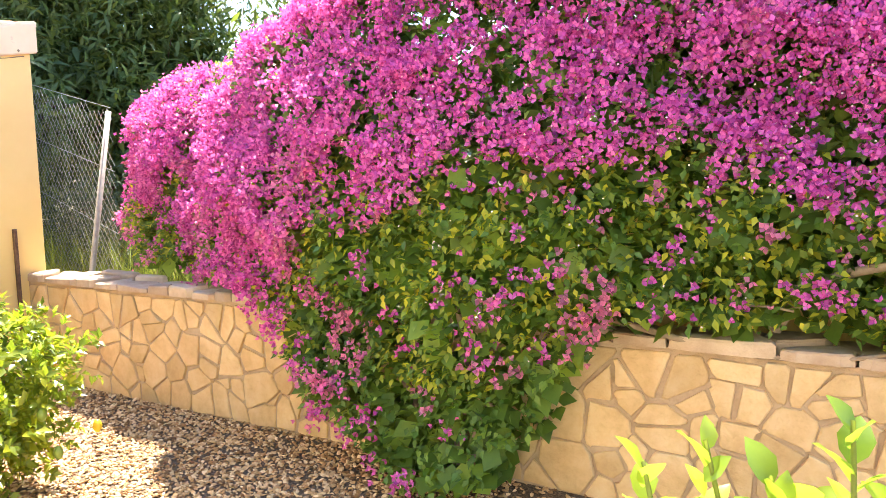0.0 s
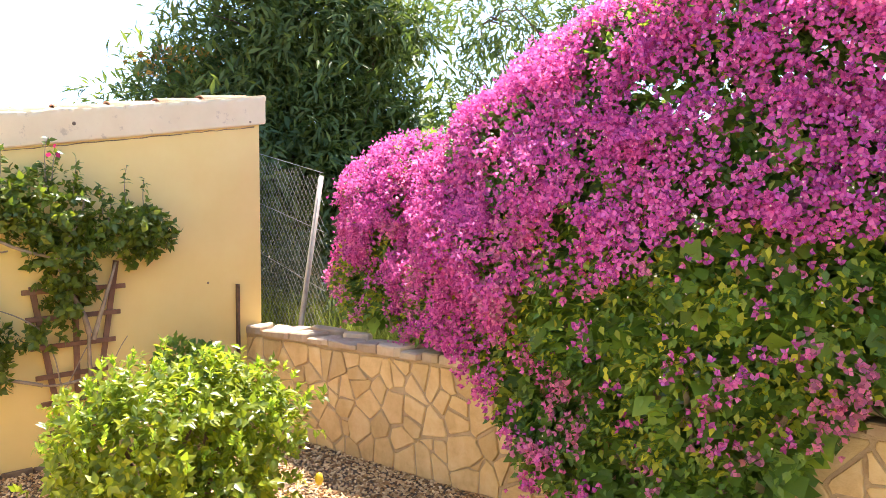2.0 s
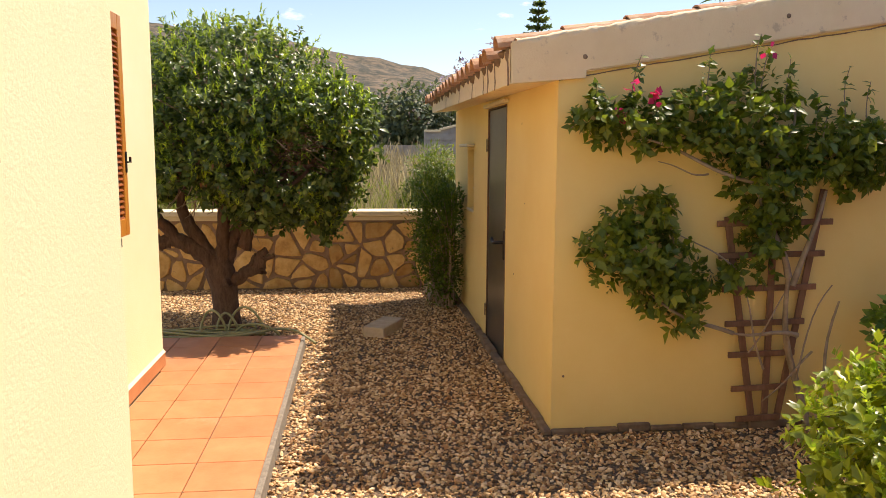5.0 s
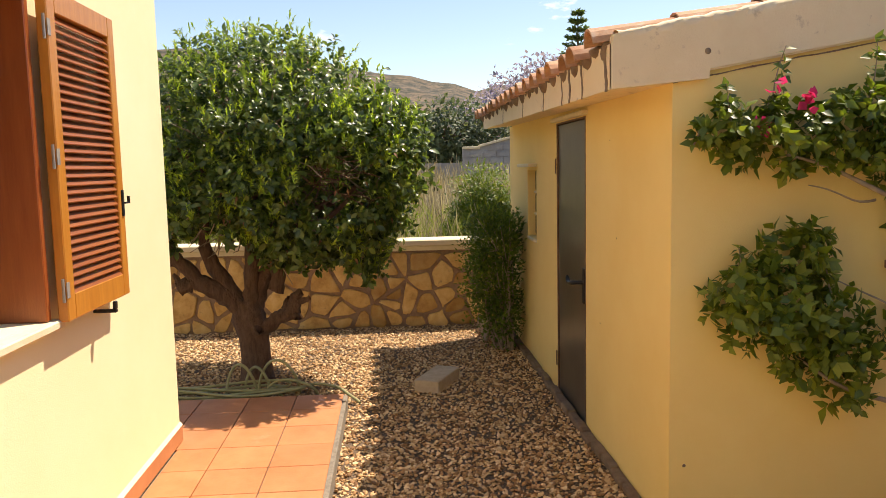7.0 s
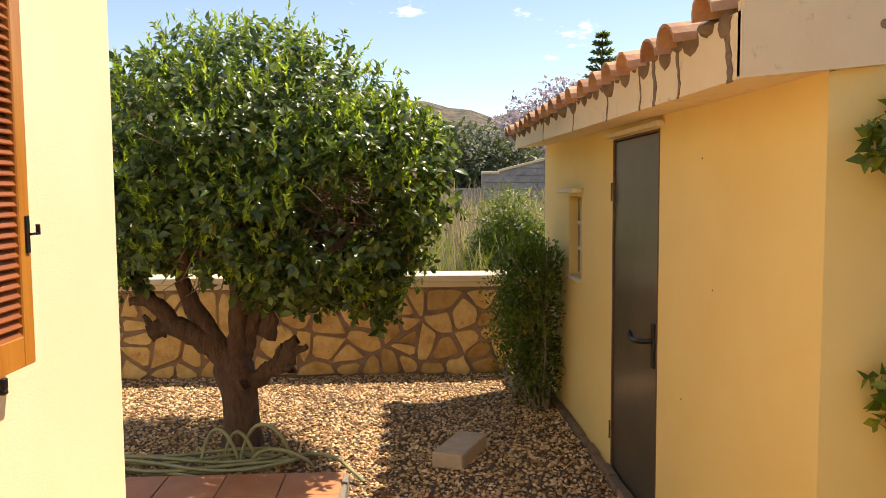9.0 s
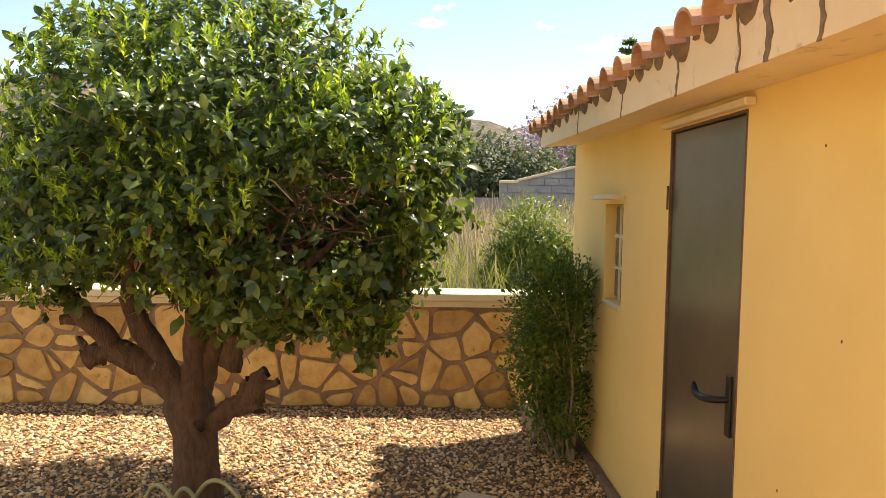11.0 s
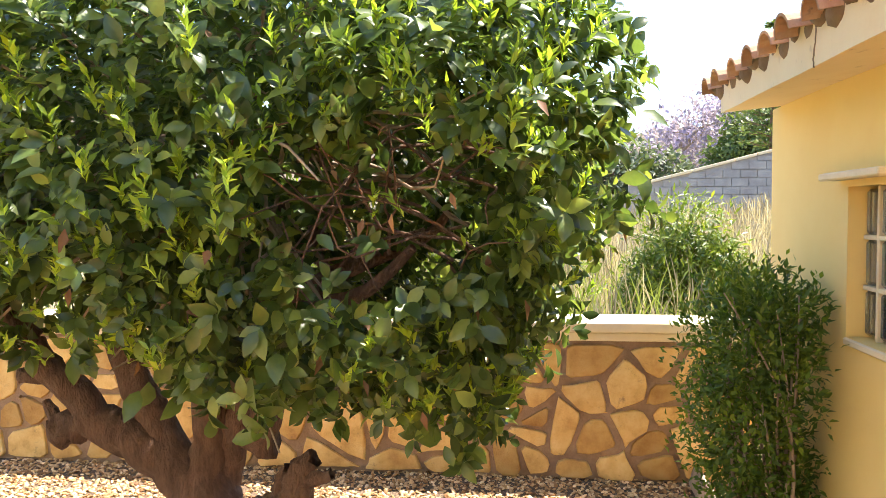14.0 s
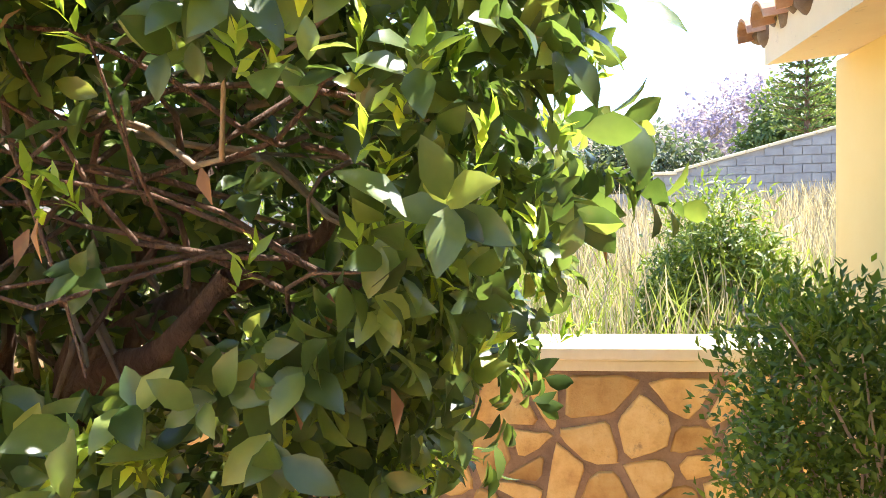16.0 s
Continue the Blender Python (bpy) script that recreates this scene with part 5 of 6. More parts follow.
br = [tube_arrays(bend(a, b_, 0, 0.04, 9, rng), np.linspace(r, r * 0.45, 9), 7, 0.1) for a, b_, r in (
    (cb, (X, 2.42, 0.95), 0.028), ((X, 2.42, 0.95), (X, 2.2, 1.5), 0.022), ((X, 2.5, 0.6), (X, 2.1, 0.62), 0.016), ((X, 2.1, 0.62), (X, 1.6, 0.85), 0.014), ((X, 2.45, 0.9), (X, 2.62, 1.45), 0.02),
    ((X, 2.2, 1.5), (X, 1.5, 1.75), 0.014), ((X, 2.2, 1.45), (X, 2.4, 1.9), 0.014), (cb, (X, 2.75, 0.8), 0.014), ((X, 2.3, 0.4), (X, 2.15, 0.9), 0.008), ((X, 2.6, 0.5), (X, 2.3, 0.2), 0.008),
    ((X, 2.1, 1.0), (X, 1.75, 1.2), 0.006), ((X, 1.9, 1.55), (X, 1.6, 1.62), 0.006), ((X, 2.5, 0.3), (X, 2.7, 0.9), 0.007), ((X, 2.2, 0.5), (X, 2.5, 1.0), 0.006))]
as_parts("branch", br, "pale_bark", climber, "thin woody branch")
CL = [((X, 1.44, 1.78), (0.13, 0.28, 0.13)), ((X, 1.25, 1.84), (0.10, 0.12, 0.10)), ((X, 1.78, 1.80), (0.13, 0.22, 0.15)), ((X, 2.15, 1.78), (0.15, 0.28, 0.26)), ((X, 2.28, 1.45), (0.15, 0.24, 0.28)),
      ((X, 2.30, 1.15), (0.12, 0.15, 0.18)), ((X, 2.70, 1.62), (0.14, 0.33, 0.19)), ((X, 2.85, 1.62), (0.12, 0.2, 0.16)), ((X, 1.50, 1.05), (0.15, 0.30, 0.18)), ((X, 1.35, 1.12), (0.12, 0.18, 0.12)),
      ((X, 1.70, 0.85), (0.12, 0.20, 0.14)), ((X, 1.55, 1.30), (0.09, 0.14, 0.08)), ((X, 2.10, 0.92), (0.08, 0.16, 0.06)), ((X, 1.8, 0.68), (0.08, 0.1, 0.08))]
inside = lambda P: P[:, 0] > SX1 + 0.02
CL = [((c[0], c[1], c[2] + 0.05), q_) for c, q_ in CL]
P, out = crown_points(rng, CL, 1250, 0.65, 8, 0.15, inside)
v, q = rosettes(rng, P, out, 0.062, 6, "mid", 1.25, 0.8, -0.1)
v[:, 0] = np.maximum(v[:, 0], SX1 + 0.012)
mesh_part("foliage", v, q, "climber_leaf", climber, "dark green leaves", kind="stuff")
arr, st = [], []
for y, z0, z1 in ((1.22, 1.85, 2.05), (1.47, 1.85, 2.20), (1.42, 1.85, 2.0), (1.86, 1.9, 2.24), (1.78, 1.9, 2.02), (2.17, 1.95, 2.33), (2.22, 1.95, 2.25), (2.35, 1.9, 2.2), (2.12, 1.95, 2.15), (2.72, 1.75, 2.16), (2.85, 1.75, 2.08), (2.6, 1.7, 1.95),
                 (2.92, 1.7, 1.85), (1.12, 1.8, 1.92), (1.3, 1.2, 1.36), (1.6, 1.25, 1.40), (1.68, 1.15, 1.3), (2.5, 1.8, 2.0)):
    line = bend((X, y + rng.uniform(-0.05, 0.05), z0), (X + rng.uniform(-0.03, 0.05), y, z1), 0, 0.05, 6, rng)
    st.append(tube_arrays(line, np.linspace(0.005, 0.002, 6), 5))
    n = 28
    pts = line[0] + (line[-1] - line[0]) * rng.random((n, 1))
    ax = around(rng, n) * [0.6, 1, 0.6]
    arr.append(leaves(pts, ax, around(rng, n) * 0.5 + [0.4, 0, 0.6], rng.uniform(0.032, 0.062, n), "mid", 1.2))
as_parts("shoot", st, "pale_bark", climber, "long upright shoot")
as_part("shoot_leaves", arr, "climber_leaf", climber, kind="stuff")
for y, z, n in ((1.53, 1.98, 16), (1.33, 1.88, 9), (1.40, 2.02, 5), (2.17, 2.22, 4)):
    C = np.array([X + 0.12, y, z]) + rng.normal(0, 0.016, (n, 3))
    as_part("flower", leaves(C, around(rng, n), around(rng, n), rng.uniform(0.03, 0.05, n), "flat", 1.8), "red", climber, "crimson flower")

# ---- the bush beside the shed window ----
rng = np.random.default_rng(16)
bush = thing("evergreen_shrub", "dense dark evergreen shrub with bare stems, against the shed wall", "shrub")
BC = np.array([-9.62, 0.84, 0.0])
BL = [((-9.65, 0.77, 0.95), (0.39, 0.28, 0.38)), ((-9.70, 0.77, 0.60), (0.36, 0.26, 0.42)), ((-9.62, 0.86, 0.33), (0.27, 0.19, 0.30)), ((-9.60, 0.84, 1.10), (0.28, 0.20, 0.22))]
P, out = crown_points(rng, BL, 11500, 0.6, 10, 0.30, lambda P: P[:, 1] < SY0 - 0.02)
D, U = leaf_dirs(rng, out, -0.3, 0.9)
as_part("foliage", leaves(P, D, U, rng.uniform(0.022, 0.046, len(P)), "mid", 0.95), "hedge_leaf", bush, "tiny dark leaves", kind="stuff")
arr = []
for k in range(26):
    s = BC + [rng.uniform(-0.12, 0.15), rng.uniform(-0.08, 0.12), 0]
    e = np.array([BC[0] + rng.uniform(-0.3, 0.32), BC[1] + rng.uniform(-0.28, 0.1), rng.uniform(0.7, 1.3)])
    arr.append(tube_arrays(bend(s, e, 0, 0.05, 8, rng), np.linspace(0.012, 0.003, 8), 5))
as_parts("stem", arr, "pale_bark", bush, "bare woody stem")
P, out = crown_points(rng, BL[-1:] + BL[:1], 320, 0.02, 8, 0.1, lambda P: P[:, 1] < SY0 - 0.02)
P, out = P[out[:, 2] > 0.2], out[out[:, 2] > 0.2]
as_part("new_growth", sprigs(rng, P, out, 0.04, 8, "slim", 1.3), "climber_leaf", bush, "upright shoots", kind="stuff")

# ---- beyond the walls ----
far = lambda az, el, dist, eye=(-7.1, 0.1, 1.56): (eye[0] + dist * math.cos(radians(az)), eye[1] + dist * math.sin(radians(az)), eye[2] + dist * math.tan(radians(el)))
# grey block wall
rng = np.random.default_rng(17)
block_wall = tagged(boxed("wall_field", (-26.4, -26.2, -12, 16, 0.6, 1.85), "grey_block", None, "grey concrete block wall across the dry field"), kind="structure")


def block_rows(xf, y0, y1, zb, top, parent):
    bm = bmesh.new()
    z = zb
    r = 0
    while z < 4.0:
        y = y0 - (0.2 if r % 2 else 0)
        while y < y1:
            if top(y + 0.2) > z + 0.12:
                box(bm, xf, xf + 0.03, max(y, y0) + 0.01, min(y + 0.4, y1) - 0.01, z + 0.008, min(z + 0.19, top(y + 0.2)) - 0.004)
            y += 0.4
        z += 0.2
        r += 1
    me_part = part("blocks", bm, "grey_block", parent, "grey concrete blocks", kind="stuff")
    return me_part


bm = bmesh.new()
prism(bm, [(2.0, 0.6), (9.0, 0.6), (9.0, 4.0), (6.6, 3.35), (2.3, 2.28), (2.0, 2.25)], "x", -25.6, -25.4)
step_wall = tagged(part("wall_field_stepped", bm, "grey_block", label="sloping grey concrete block wall"), kind="structure")
block_rows(-25.4, 2.0, 9.0, 1.0, lambda y: min(2.25 + max(y - 2.3, 0) * 0.25, 4.0) - 0.05, step_wall)
for k in range(14):
    y0 = 2.0 + 0.5 * k
    bm = bmesh.new()
    z0 = 2.25 + max(y0 - 2.3, 0) * 0.25
    box(bm, -25.66, -25.33, 0, 0.5, 0, 0.07, bevel=0.008, m=pose(0, y0, z0, 14 if y0 > 2.3 else 0, 0, 0))
    part("coping", bm, "cap", step_wall)


def grass(name, label, seed, n, area, height, mat, lean=0.35):
    """Blades bent over, three joints each."""
    rng = np.random.default_rng(seed)
    x0, x1, y0, y1 = area
    P = np.stack([rng.uniform(x0, x1, n), rng.uniform(y0, y1, n), np.zeros(n)], 1)
    P[:, 2] = [ground_height(x, y) for x, y in P[:, :2]]
    keep = smooth_noise(P, 1.3, seed) > rng.uniform(-1.6, 0.6, n)
    P = P[keep]
    n = len(P)
    h = height * rng.uniform(0.55, 1.1, n) * (1 + 0.15 * smooth_noise(P, 0.9, seed + 1))
    a = rng.uniform(0, 6.283, n)
    L = np.stack([np.cos(a), np.sin(a), 0 * a], 1)
    b_ = rng.uniform(0, 6.283, n)
    Wd = np.stack([np.cos(b_), np.sin(b_), 0 * b_], 1) * (0.0028 + 0.0004 * np.abs(P[:, 0:1] + 7))
    le = lean * rng.uniform(0.2, 1.0, n)[:, None]
    up = np.array([0, 0, 1.0])
    v = []
    for t, w in ((0, 1), (0.5, 0.9), (0.85, 1.0), (1.0, 0.3)):
        c = P + up * (h * (t - 0.25 * t ** 3 * le[:, 0]))[:, None] + L * (h[:, None] * le * t ** 2)
        v += [c - Wd * w, c + Wd * w]
    V = np.stack(v, 1)
    q = np.array([(0, 1, 3, 2), (2, 3, 5, 4), (4, 5, 7, 6)])
    Q = q[None] + (np.arange(n) * 8)[:, None, None]
    return tagged(mesh_part(name, V.reshape(-1, 3), Q.reshape(-1, 4), mat, None, kind="stuff"), label, "grass")


grass("dry_grass", "tall dry straw-coloured grass in the field behind the wall", 21, 26000, (-24.5, -11.25, -4.5, 8.5), 1.05, "straw")
grass("green_grass", "tall green grass among the dry stalks behind the wall", 22, 4500, (-15.5, -11.2, -4.0, 3.5), 1.15, "weed", 0.5)
grass("fence_grass", "pale wild grass behind the wire fence", 23, 2600, (-9.5, -6.3, 5.6, 8.0), 1.30, "straw", 0.6)
grass("fence_weeds", "green weeds behind the wire fence", 24, 16000, (-10.5, -4.5, 4.7, 7.5), 1.05, "weed", 0.6)

e = far(170.5, -1.0, 6.2)
tree("field_sapling", "bright green young shrub standing in the dry grass", "shrub", 31, (e[0], e[1], 0.2), [((e[0], e[1], 1.25), (0.42, 0.42, 0.5)), ((e[0], e[1] - 0.25, 0.85), (0.4, 0.32, 0.4)), ((e[0] + 0.1, e[1] + 0.32, 0.95), (0.3, 0.25, 0.45))],
     "climber_leaf", 0.085, 7500, 0.03, "slim", depth=0.8)
x, y, _ = far(175.5, 0, 38)
tree("olive_tree", "broad grey-green tree beyond the field", "tree", 32, (x, y, 1.2), [((x, y, 3.4), (2.2, 2.2, 2.0)), ((x, y - 1.5, 2.9), (1.8, 1.8, 1.7)), ((x, y + 2.4, 3.0), (1.8, 2.0, 1.6))], "olive_leaf", 0.34, 6500, 0.2)
x, y, _ = far(171.2, 0, 42)
tree("jacaranda_tree", "half-bare jacaranda with lilac blossom beyond the field", "tree", 33, (x, y, 1.2), [((x, y, 4.2), (2.4, 2.8, 2.2)), ((x, y + 1.5, 5.8), (2.2, 2.4, 1.9)), ((x, y - 2, 4.0), (1.8, 1.8, 1.6)), ((x, y + 3.5, 7.2), (1.6, 1.6, 1.2))],
     "lilac", 0.30, 3400, 0.22, bark="pale_bark", depth=0.8, airy=-0.3)
x, y, _ = far(164.3, 0, 36)
tree("evergreen_tree", "dark green round tree behind the block wall", "tree", 34, (x, y, 1.2), [((x, y, 4.2), (2.2, 2.4, 2.3)), ((x, y + 2.5, 4.8), (2.0, 2.2, 2.2)), ((x, y - 1.2, 3.4), (1.6, 1.6, 1.5))], "far_leaf", 0.28, 15000, 0.2)
x, y, _ = far(184.0, 0, 40)
tree("roadside_tree", "grey-green tree beyond the field", "tree", 35, (x, y, 1.2), [((x, y, 3.0), (2.4, 2.6, 1.9)), ((x, y - 3, 2.6), (2, 2, 1.5))], "olive_leaf", 0.34, 4500, 0.2)
# second lilac tree behind the roof
x, y, _ = far(167.6, 0, 55, (-3.4, -0.25, 1.68))
tree("jacaranda_tree", "half-bare jacaranda with lilac blossom beyond the shed roof", "tree", 36, (x, y, 1.2), [((x, y, 7.9), (2.0, 2.6, 1.5)), ((x, y - 2.8, 6.6), (1.5, 2.0, 1.4)), ((x, y + 2.5, 7.6), (1.5, 1.8, 1.4)), ((x, y, 4.5), (1.8, 2.4, 1.8))],
     "lilac", 0.34, 4000, 0.2, bark="pale_bark", depth=0.8, airy=-0.3)

# Norfolk pine
rng = np.random.default_rng(41)
pine = thing("norfolk_pine", "tall dark Norfolk Island pine with tiered branches on the skyline", "tree")
px, py, pz = far(165.5, 11.4, 27, (-3.4, -0.25, 1.68))
as_part("trunk", [tube_arrays([(px, py, 1.0), (px, py, pz * 0.5), (px, py, pz)], [0.12, 0.08, 0.012], 8)], "bark", pine)
arr, lv = [], []
for k in range(13):
    z = pz - 0.18 - k * 0.29
    r = 0.14 + 0.085 * k if k < 8 else 0.82 + 0.01 * k
    for j in range(9):
        a = 0.7 * j + k * 0.35
        e = np.array([px + r * math.cos(a), py + r * math.sin(a), z + 0.22 * r])
        s = np.array([px, py, z])
        arr.append(tube_arrays([s, (s + e) / 2 - [0, 0, 0.02], e], [0.016, 0.013, 0.006], 5))
        t = rng.random(26)[:, None]
        Pp = s + (e - s) * t + rng.normal(0, 0.028, (26, 3))
        lv.append(leaves(Pp, (e - s) + around(rng, 26) * 0.6 * r, around(rng, 26), np.full(26, 0.15), "flat", 0.8))
as_parts("branch", arr, "bark", pine)
as_part("crown", lv, "far_leaf", pine, kind="stuff")

# the big dark tree with orange blossom behind the fence
x, y = -0.17 + 12.2 * math.cos(radians(143.5)), 0.12 + 12.2 * math.sin(radians(143.5))
BT = [((x, y, 4.6), (1.7, 1.7, 1.9)), ((x + 0.2, y - 0.6, 2.6), (1.9, 1.9, 1.5)), ((x - 1.0, y - 1.0, 3.6), (1.3, 1.4, 1.0)), ((x + 1.0, y + 0.8, 3.0), (1.3, 1.3, 1.2)), ((x, y, 6.6), (1.5, 1.5, 1.4)),
      ((x + 0.9, y + 0.9, 4.8), (1.1, 1.2, 0.6)), ((x - 1.3, y - 1.2, 2.0), (1.2, 1.2, 1.2)), ((x + 1.2, y + 1.2, 1.6), (1.4, 1.4, 1.2))]
tree("silky_oak", "tall dark ferny tree with orange blossom behind the wire fence", "tree", 37, (x, y, 0), BT, "far_leaf", 0.21, 62000, 0.2, "slim", depth=0.8, rough=0.34, airy=-0.75,
     extra=("orange_bloom", 260, 0.14, "blossoms", [((x - 0.9, y - 1.1, 4.15), (0.55, 0.9, 0.22))]))
x, y = 0.1 + 17 * math.cos(radians(129.5)), 0.25 + 17 * math.sin(radians(129.5))
tree("pepper_tree", "feathery dark tree behind the bougainvillea", "tree", 38, (x, y, 0), [((x, y, 6.3), (1.3, 1.3, 1.1)), ((x + 1.9, y + 1.5, 6.3), (1.5, 1.5, 1.1)), ((x, y, 4.4), (1.6, 1.6, 1.4)), ((x + 4, y + 3, 6.0), (1.8, 1.8, 1.4))], "far_leaf", 0.24, 7000, 0.16, "slim")
x, y = -9.5, 11.5
tree("background_hedge", "dark overgrown hedge behind the wire fence", "hedge", 39, (x, y, 0), [((-8.0, 9.5, 1.6), (1.8, 1.5, 1.8)), ((-10.5, 8.6, 1.8), (2.0, 1.5, 1.9)), ((-8.6, 8.2, 1.4), (1.7, 1.0, 1.6)), ((-5.8, 9.8, 1.5), (2.0, 1.4, 1.8)), ((-3.4, 9.8, 1.0), (1.8, 1.2, 1.4))], "far_leaf", 0.15, 17000, 0.1, "flat", depth=0.6)

tree("dry_bush", "pale grey-green feathery bush behind the wire fence", "bush", 40, (-7.7, 5.75, 0), [((-7.7, 5.75, 1.15), (0.7, 0.4, 0.55)), ((-7.1, 5.6, 0.8), (0.5, 0.4, 0.5)), ((-8.5, 6.1, 0.9), (0.5, 0.5, 0.6))],
     "olive_leaf", 0.09, 6000, 0.02, "slim", depth=0.8, rough=0.3)

# ---- wire fence and leaning post ----
fence = thing("wire_fence", "rusty-grey diamond mesh fence behind the garden wall", "fence")
pb, pt = np.array([-5.62, 4.23, 0.78]), np.array([-5.77, 4.60, 2.17])
v1, q1 = tube_arrays(np.array([pb - (pt - pb) * 0.3, pb, pt, pt + (pt - pb) * 0.003]), [0.024, 0.024, 0.024, 0.002], 10)
mesh_part("post", v1, q1, "post", fence, "leaning galvanised fence post")
arr = []
F0, F1, fh0, fh1 = np.array([-5.76, 4.62]), np.array([-8.6, 5.3]), 2.2, 2.75
L = np.linalg.norm(F1 - F0)
fp = lambda s, z: (F0[0] + (F1[0] - F0[0]) * s, F0[1] + (F1[1] - F0[1]) * s, z)
pitch = 0.095
for k in range(-42, int(L / pitch) + 1):
    for sg in (1, -1):
        s0 = k * pitch if sg > 0 else L - k * pitch
        pts = []
        for z in np.linspace(0.5, 2.6, 22):
            s = (s0 + sg * (z - 0.5) * 0.95) / L
            if 0 <= s <= 1 and z <= fh0 + (fh1 - fh0) * s:
                pts.append(fp(s, z))
        if len(pts) > 1:
            arr.append(tube_arrays([pts[0], pts[-1]], [0.0019, 0.0019], 3))
for z in (0.0, -0.55, -1.1):
    arr.append(tube_arrays([fp(0, fh0 + z), fp(1, fh1 + z)], [0.003, 0.003], 4))
as_part("wire_mesh", arr, "wire", fence, "galvanised diamond wire mesh", kind="stuff")

# ---- loose things ----
# concrete step block
bm = bmesh.new()
ang = math.atan2(0.40, -0.47)
box(bm, 0.0, 0.47, -0.205, 0.0, 0.0, 0.10, bevel=0.008, m=pose(-8.29, -0.045, 0.0, 0, 0, 155))
tagged(part("concrete_block", bm, "concrete"), "sandy concrete block lying on the gravel", "block")
bm = bmesh.new()
box(bm, -0.40, 0.40, -0.015, 0.015, 0, 0.13, bevel=0.006, m=pose(-10.30, 0.72, 0.005, -14, 0, 0))
tagged(part("edging_board", bm, "pale_bark"), "weathered grey edging board by the shrub", "board")
bm = bmesh.new()
box(bm, -0.016, 0.016, -0.012, 0.012, 0.0, 1.22, bevel=0.002, m=pose(SX1 + 0.03, 3.70, 0.0))
tagged(part("iron_stake", bm, "rust"), "rusty flat iron stake leaning on the shed wall", "stake")
# hose coiled round the foot of the tree
rng = np.random.default_rng(51)
hose = thing("garden_hose", "faded green garden hose tangled round the foot of the tree", "hose")
line = []
for k in range(9):
    a0, a1 = rng.uniform(-2.25, -1.75), rng.uniform(-1.15, -0.72)
    xx = -8.14 - 0.035 * k
    wob = rng.uniform(-0.08, 0.08, 2)
    go, back = (a0, a1) if k % 2 == 0 else (a1, a0)
    for t in np.linspace(0, 1, 10):
        line.append((xx + wob[0] * math.sin(math.pi * t) + wob[1] * math.sin(2 * math.pi * t) + (0.14 if k % 3 == 0 else 0.0) * math.sin(math.pi * t), go + (back - go) * t, 0.05 + 0.016 * (k % 4) + 0.012 * math.sin(5 * t + k)))
line += [(-8.42, -0.80, 0.07), (-8.30, -0.62, 0.07), (-8.15, -0.56, 0.06), (-8.06, -0.50, 0.05), (-7.99, -0.45, 0.03)]
line = np.array(line)
for _ in range(2):
    fine = np.empty((len(line) * 2 - 1, 3))
    fine[::2], fine[1::2] = line, (line[1:] + line[:-1]) / 2
    fine[1:-1] = (fine[:-2] + 2 * fine[1:-1] + fine[2:]) / 4
    line = fine
mesh_part("coil", *tube_arrays(line, np.full(len(line), 0.0115), 7), "hose", hose)
for yc, xc, r, h in ((-1.36, -8.30, 0.12, 0.24), (-1.25, -8.36, 0.10, 0.20), (-1.08, -8.32, 0.16, 0.26), (-0.98, -8.25, 0.20, 0.12)):
    a = np.linspace(-0.15, math.pi * 1.1, 18)
    pts = [(xc + 0.05 * math.sin(t * 2), yc + r * math.cos(t), h * max(math.sin(t), 0) + 0.03) for t in a]
    mesh_part("loop", *tube_arrays(pts, np.full(18, 0.0115), 7), "hose", hose)
# low dark plants in front of the shed wall
rng = np.random.default_rng(52)
for y, z in ((2.98, 0.82), (3.2, 0.78)):
    p = thing("dark_plant", "dark leafy plant growing at the foot of the shed wall", "plant")
    P, out = crown_points(rng, [((SX1 + 0.35, y, z - 0.12), (0.16, 0.14, 0.16))], 260, 0.7, 6)
    as_part("foliage", leaves(P, out + around(rng, len(P)) * 0.5, out, rng.uniform(0.04, 0.07, len(P)), "mid", 1.5), "boug_leaf", p, kind="stuff")
    as_parts("stem", limb_set(rng, (SX1 + 0.35, y, 0), [(SX1 + 0.35 + rng.normal(0, 0.05), y + rng.normal(0, 0.05), z - 0.1) for _ in range(4)], 0.008, 0.004), "bark", p)

# ---- gravel: small stones in one mesh ----
rng = np.random.default_rng(61)


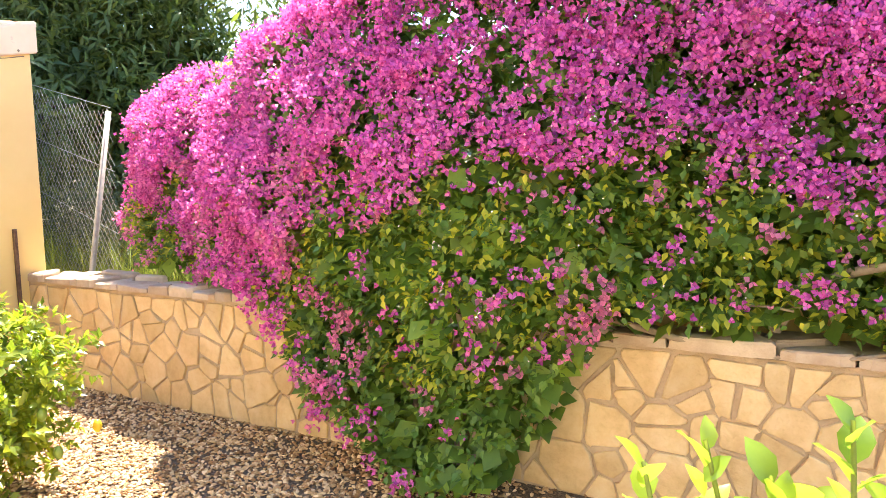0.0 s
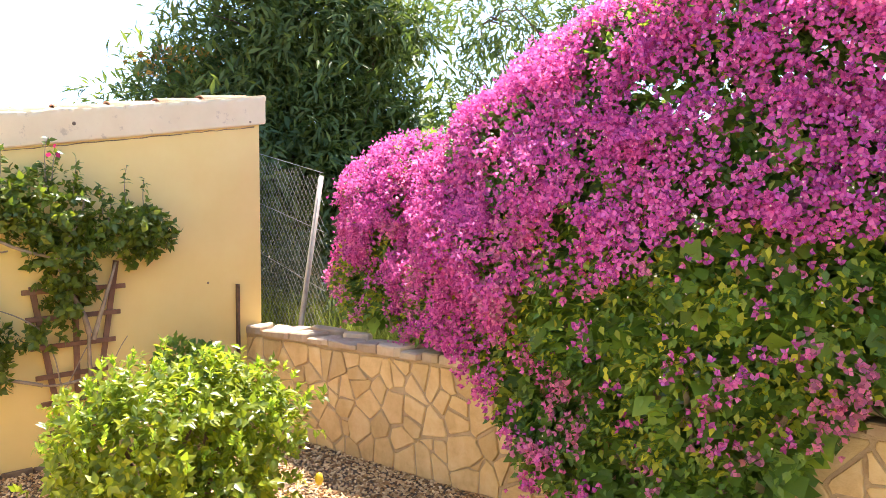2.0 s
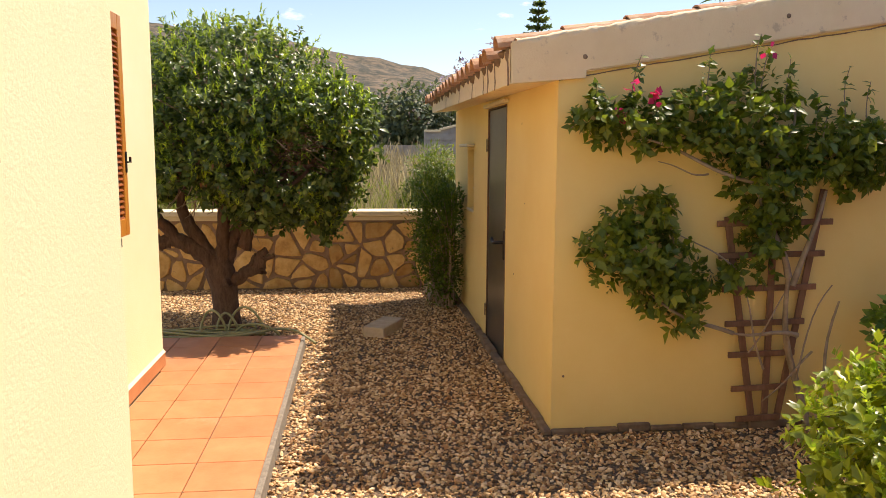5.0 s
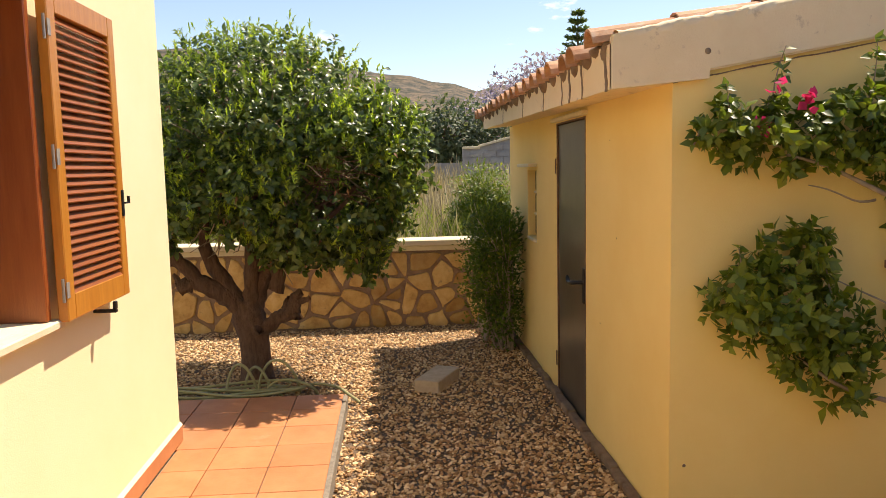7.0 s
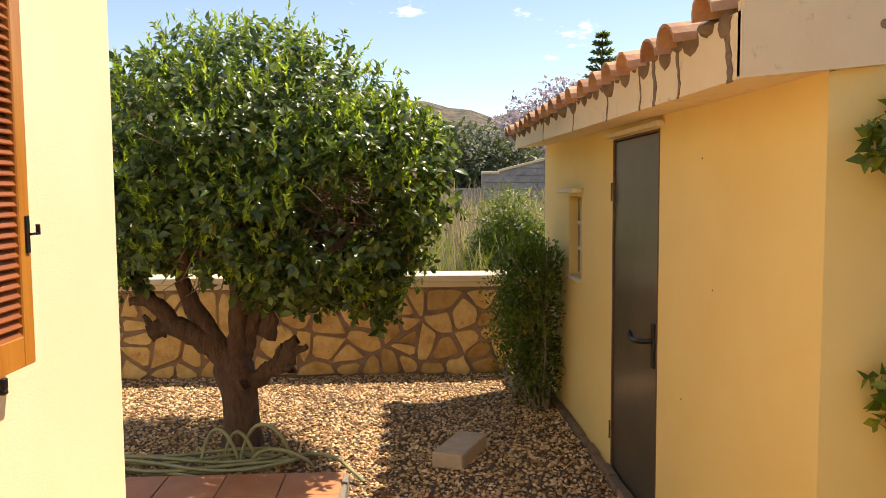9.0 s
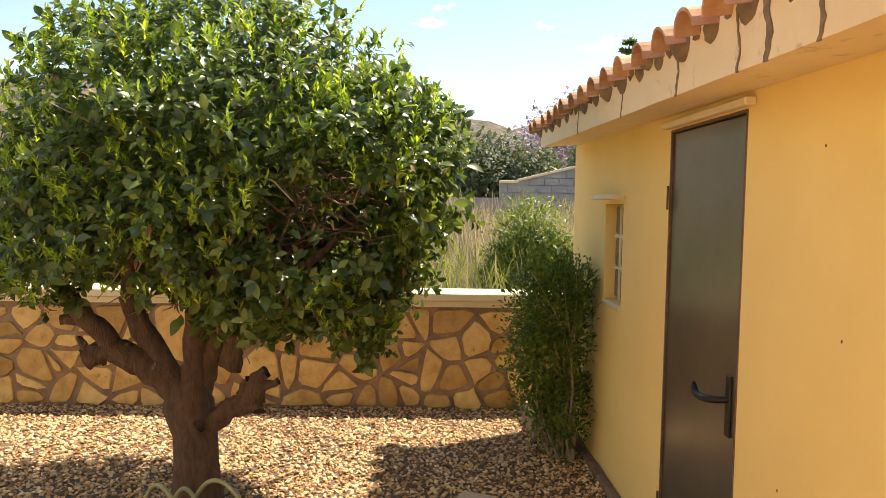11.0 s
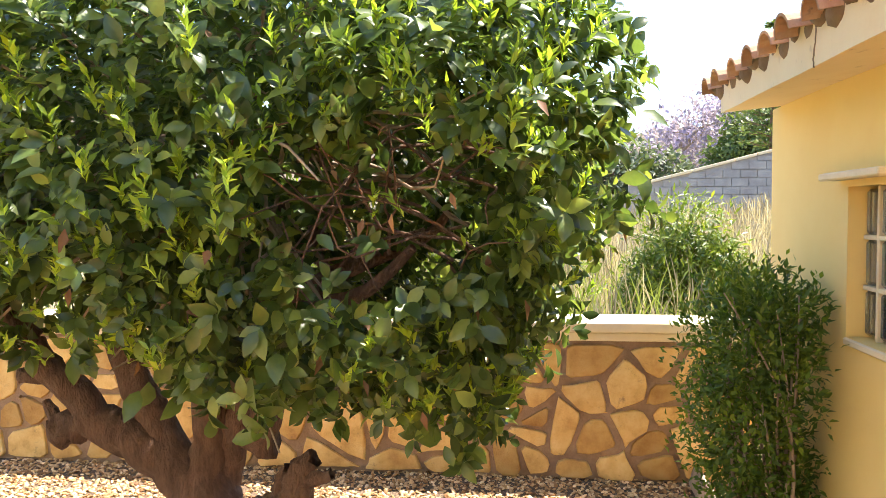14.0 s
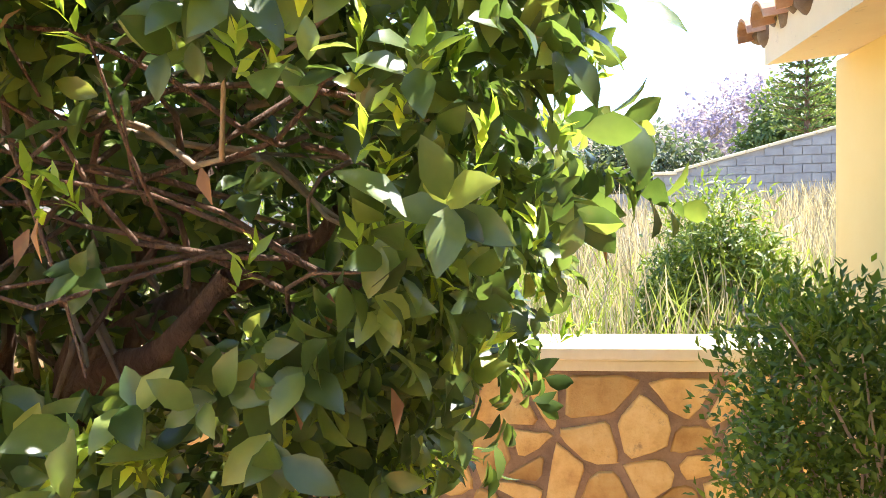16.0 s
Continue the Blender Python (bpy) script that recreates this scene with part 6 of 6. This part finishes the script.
def gravel(name, seed, areas, size, flat=0.55):
    rng = np.random.default_rng(seed)
    base = bmesh.new()
    bmesh.ops.create_icosphere(base, subdivisions=1, radius=1)
    base.normal_update()
    iv = np.array([v_.co for v_ in base.verts])
    it = np.array([[v_.index for v_ in f.verts] for f in base.faces if f.normal.z > -0.6])
    base.free()
    Ps = []
    for (x0, x1, y0, y1), dens in areas:
        n = int((x1 - x0) * (y1 - y0) * dens)
        Ps.append(np.stack([rng.uniform(x0, x1, n), rng.uniform(y0, y1, n)], 1))
    P = np.concatenate(Ps)
    bad = (P[:, 0] < SX1 + 0.05) & (P[:, 0] > SX0) & (P[:, 1] > SY0 - 0.05)
    bad |= (P[:, 0] > -7.96) & (P[:, 0] < -2.86) & (P[:, 1] < -0.535)
    bad |= (P[:, 0] > -7.96) & (P[:, 1] < -1.5)
    bad |= (P[:, 0] >= -2.87) & (P[:, 1] < -0.48)
    P = P[~bad]
    n = len(P)
    s = size * rng.uniform(0.55, 1.35, n)
    sc = np.stack([s * rng.uniform(0.8, 1.35, n), s * rng.uniform(0.6, 0.95, n), s * rng.uniform(flat * 0.7, flat * 1.25, n)], 1)
    a, tx, ty = rng.uniform(0, 6.283, n), rng.normal(0, 0.3, n), rng.normal(0, 0.3, n)
    loc = iv[None] * sc[:, None] * (1 + rng.uniform(-0.22, 0.22, (n, len(iv), 1)))
    z = loc[..., 2] + loc[..., 0] * tx[:, None] + loc[..., 1] * ty[:, None]
    c, si = np.cos(a)[:, None], np.sin(a)[:, None]
    V = np.stack([P[:, 0:1] + loc[..., 0] * c - loc[..., 1] * si, P[:, 1:2] + loc[..., 0] * si + loc[..., 1] * c, z + (s * rng.uniform(0.1, 0.7, n))[:, None]], -1)
    T = it[None] + (np.arange(n) * len(iv))[:, None, None]
    return tagged(mesh_part(name, V.reshape(-1, 3), T.reshape(-1, 3), "pebble", None, kind="stuff", smooth=False), "cream and ochre limestone gravel covering the garden", "gravel")


gravel("gravel", 62, [((-7.2, -1.5, -0.55, 3.9), 2500), ((-10.8, -7.2, -3.6, 1.1), 2000), ((-1.5, 1.5, 1.5, 3.9), 900), ((-1.5, 1.5, -0.5, 1.5), 300), ((-2.9, -1.5, -0.5, 0.0), 200)], 0.0126)

# ---- pieces: floor tiles, wall stones, coping stones ----
bm = bmesh.new()
TS = 0.333
box(bm, 0.003, TS - 0.003, 0.003, TS - 0.003, 0, 0.014, bevel=0.0025)
tile_ob = None
x_end = -7.93
for i in range(16):
    for j in range(9):
        x, y = x_end + TS * i, -0.56 - TS * (j + 1)
        wide, deep = 1.0, 1.0
        if x > -7.09 and j > 1:
            # the row along the wall is cut to fit
            if j > 2 or y + TS < HY + 0.03:
                continue
            deep = (y + TS - HY - 0.018) / TS
        elif x < -7.09 < x + TS and j > 2:
            wide = (-7.10 - x) / TS
        if x + TS > -2.87:
            wide = (-2.875 - x) / TS
            if wide < 0.15:
                continue
        if tile_ob is None:
            tile_ob = ob = part("floor_tile", bm, "tile", terrace)
        else:
            ob = new("floor_tile", tile_ob.data)
            ob.parent = terrace
        ob.location = (x, y + TS * (1 - deep), TZ + 0.0005 + random.uniform(0, 0.0012))
        ob.scale = (wide, deep, 1)
rng = np.random.default_rng(71)
stone_pieces(cells(rng, GX0 + 0.02, GX1, 0.0, GH - 0.02, 0.19, 0.165), lambda u, w, d: (u, GY - 0.001 - d, w), garden_wall, "pale_stone", rng, 0.007, 0.014, worn=0.4)
stone_pieces(cells(rng, BY0 + 0.8, BY1, 0.0, BH - 0.01, 0.27, 0.19), lambda u, w, d: (BX + 0.001 + d, u, w), back_wall, "stone", rng, 0.015, 0.022)
# flat irregular coping stones on the garden wall, in two overlapping rows
for layer, (yo0, yo1, zz) in enumerate(((GY - 0.045, GY + 0.34, GH + 0.002),)):
    for poly in cells(rng, GX0 + 0.02, GX1, yo0, yo1, 0.30, 0.22, 0.3):
        area = sum(poly[k][0] * poly[(k + 1) % len(poly)][1] - poly[(k + 1) % len(poly)][0] * poly[k][1] for k in range(len(poly))) / 2
        if area < 0:
            poly = poly[::-1]
        base = shrink(poly, 0.006)
        if len(base) < 4 or abs(area) < 0.006:
            continue
        n, t = len(base), rng.uniform(0.026, 0.068)
        c = np.mean(base, axis=0)
        tl = rng.normal(0, 0.05, 2)
        hz = lambda p: zz + np.dot(np.array(p) - c, tl) * 0.6 + 0.008
        v = [(*p, zz) for p in base] + [(*(p + (c - p) * 0.02), hz(p) + t * 0.8) for p in base] + [(*(p + (c - p) * 0.10), hz(p) + t) for p in base] + [(*c, zz + t * 1.05 + 0.008)]
        f = [(k, (k + 1) % n, n + (k + 1) % n, n + k) for k in range(n)] + [(n + k, n + (k + 1) % n, 2 * n + (k + 1) % n, 2 * n + k) for k in range(n)] + [(2 * n + k, 2 * n + (k + 1) % n, 3 * n) for k in range(n)] + [tuple(range(n))[::-1]]
        me = bpy.data.meshes.new("coping_stone")
        me.from_pydata([tuple(map(float, p)) for p in v], [], f)
        me.materials.append(M["slab"])
        me.update()
        ob = new("coping_stone", me)
        ob.parent = garden_wall
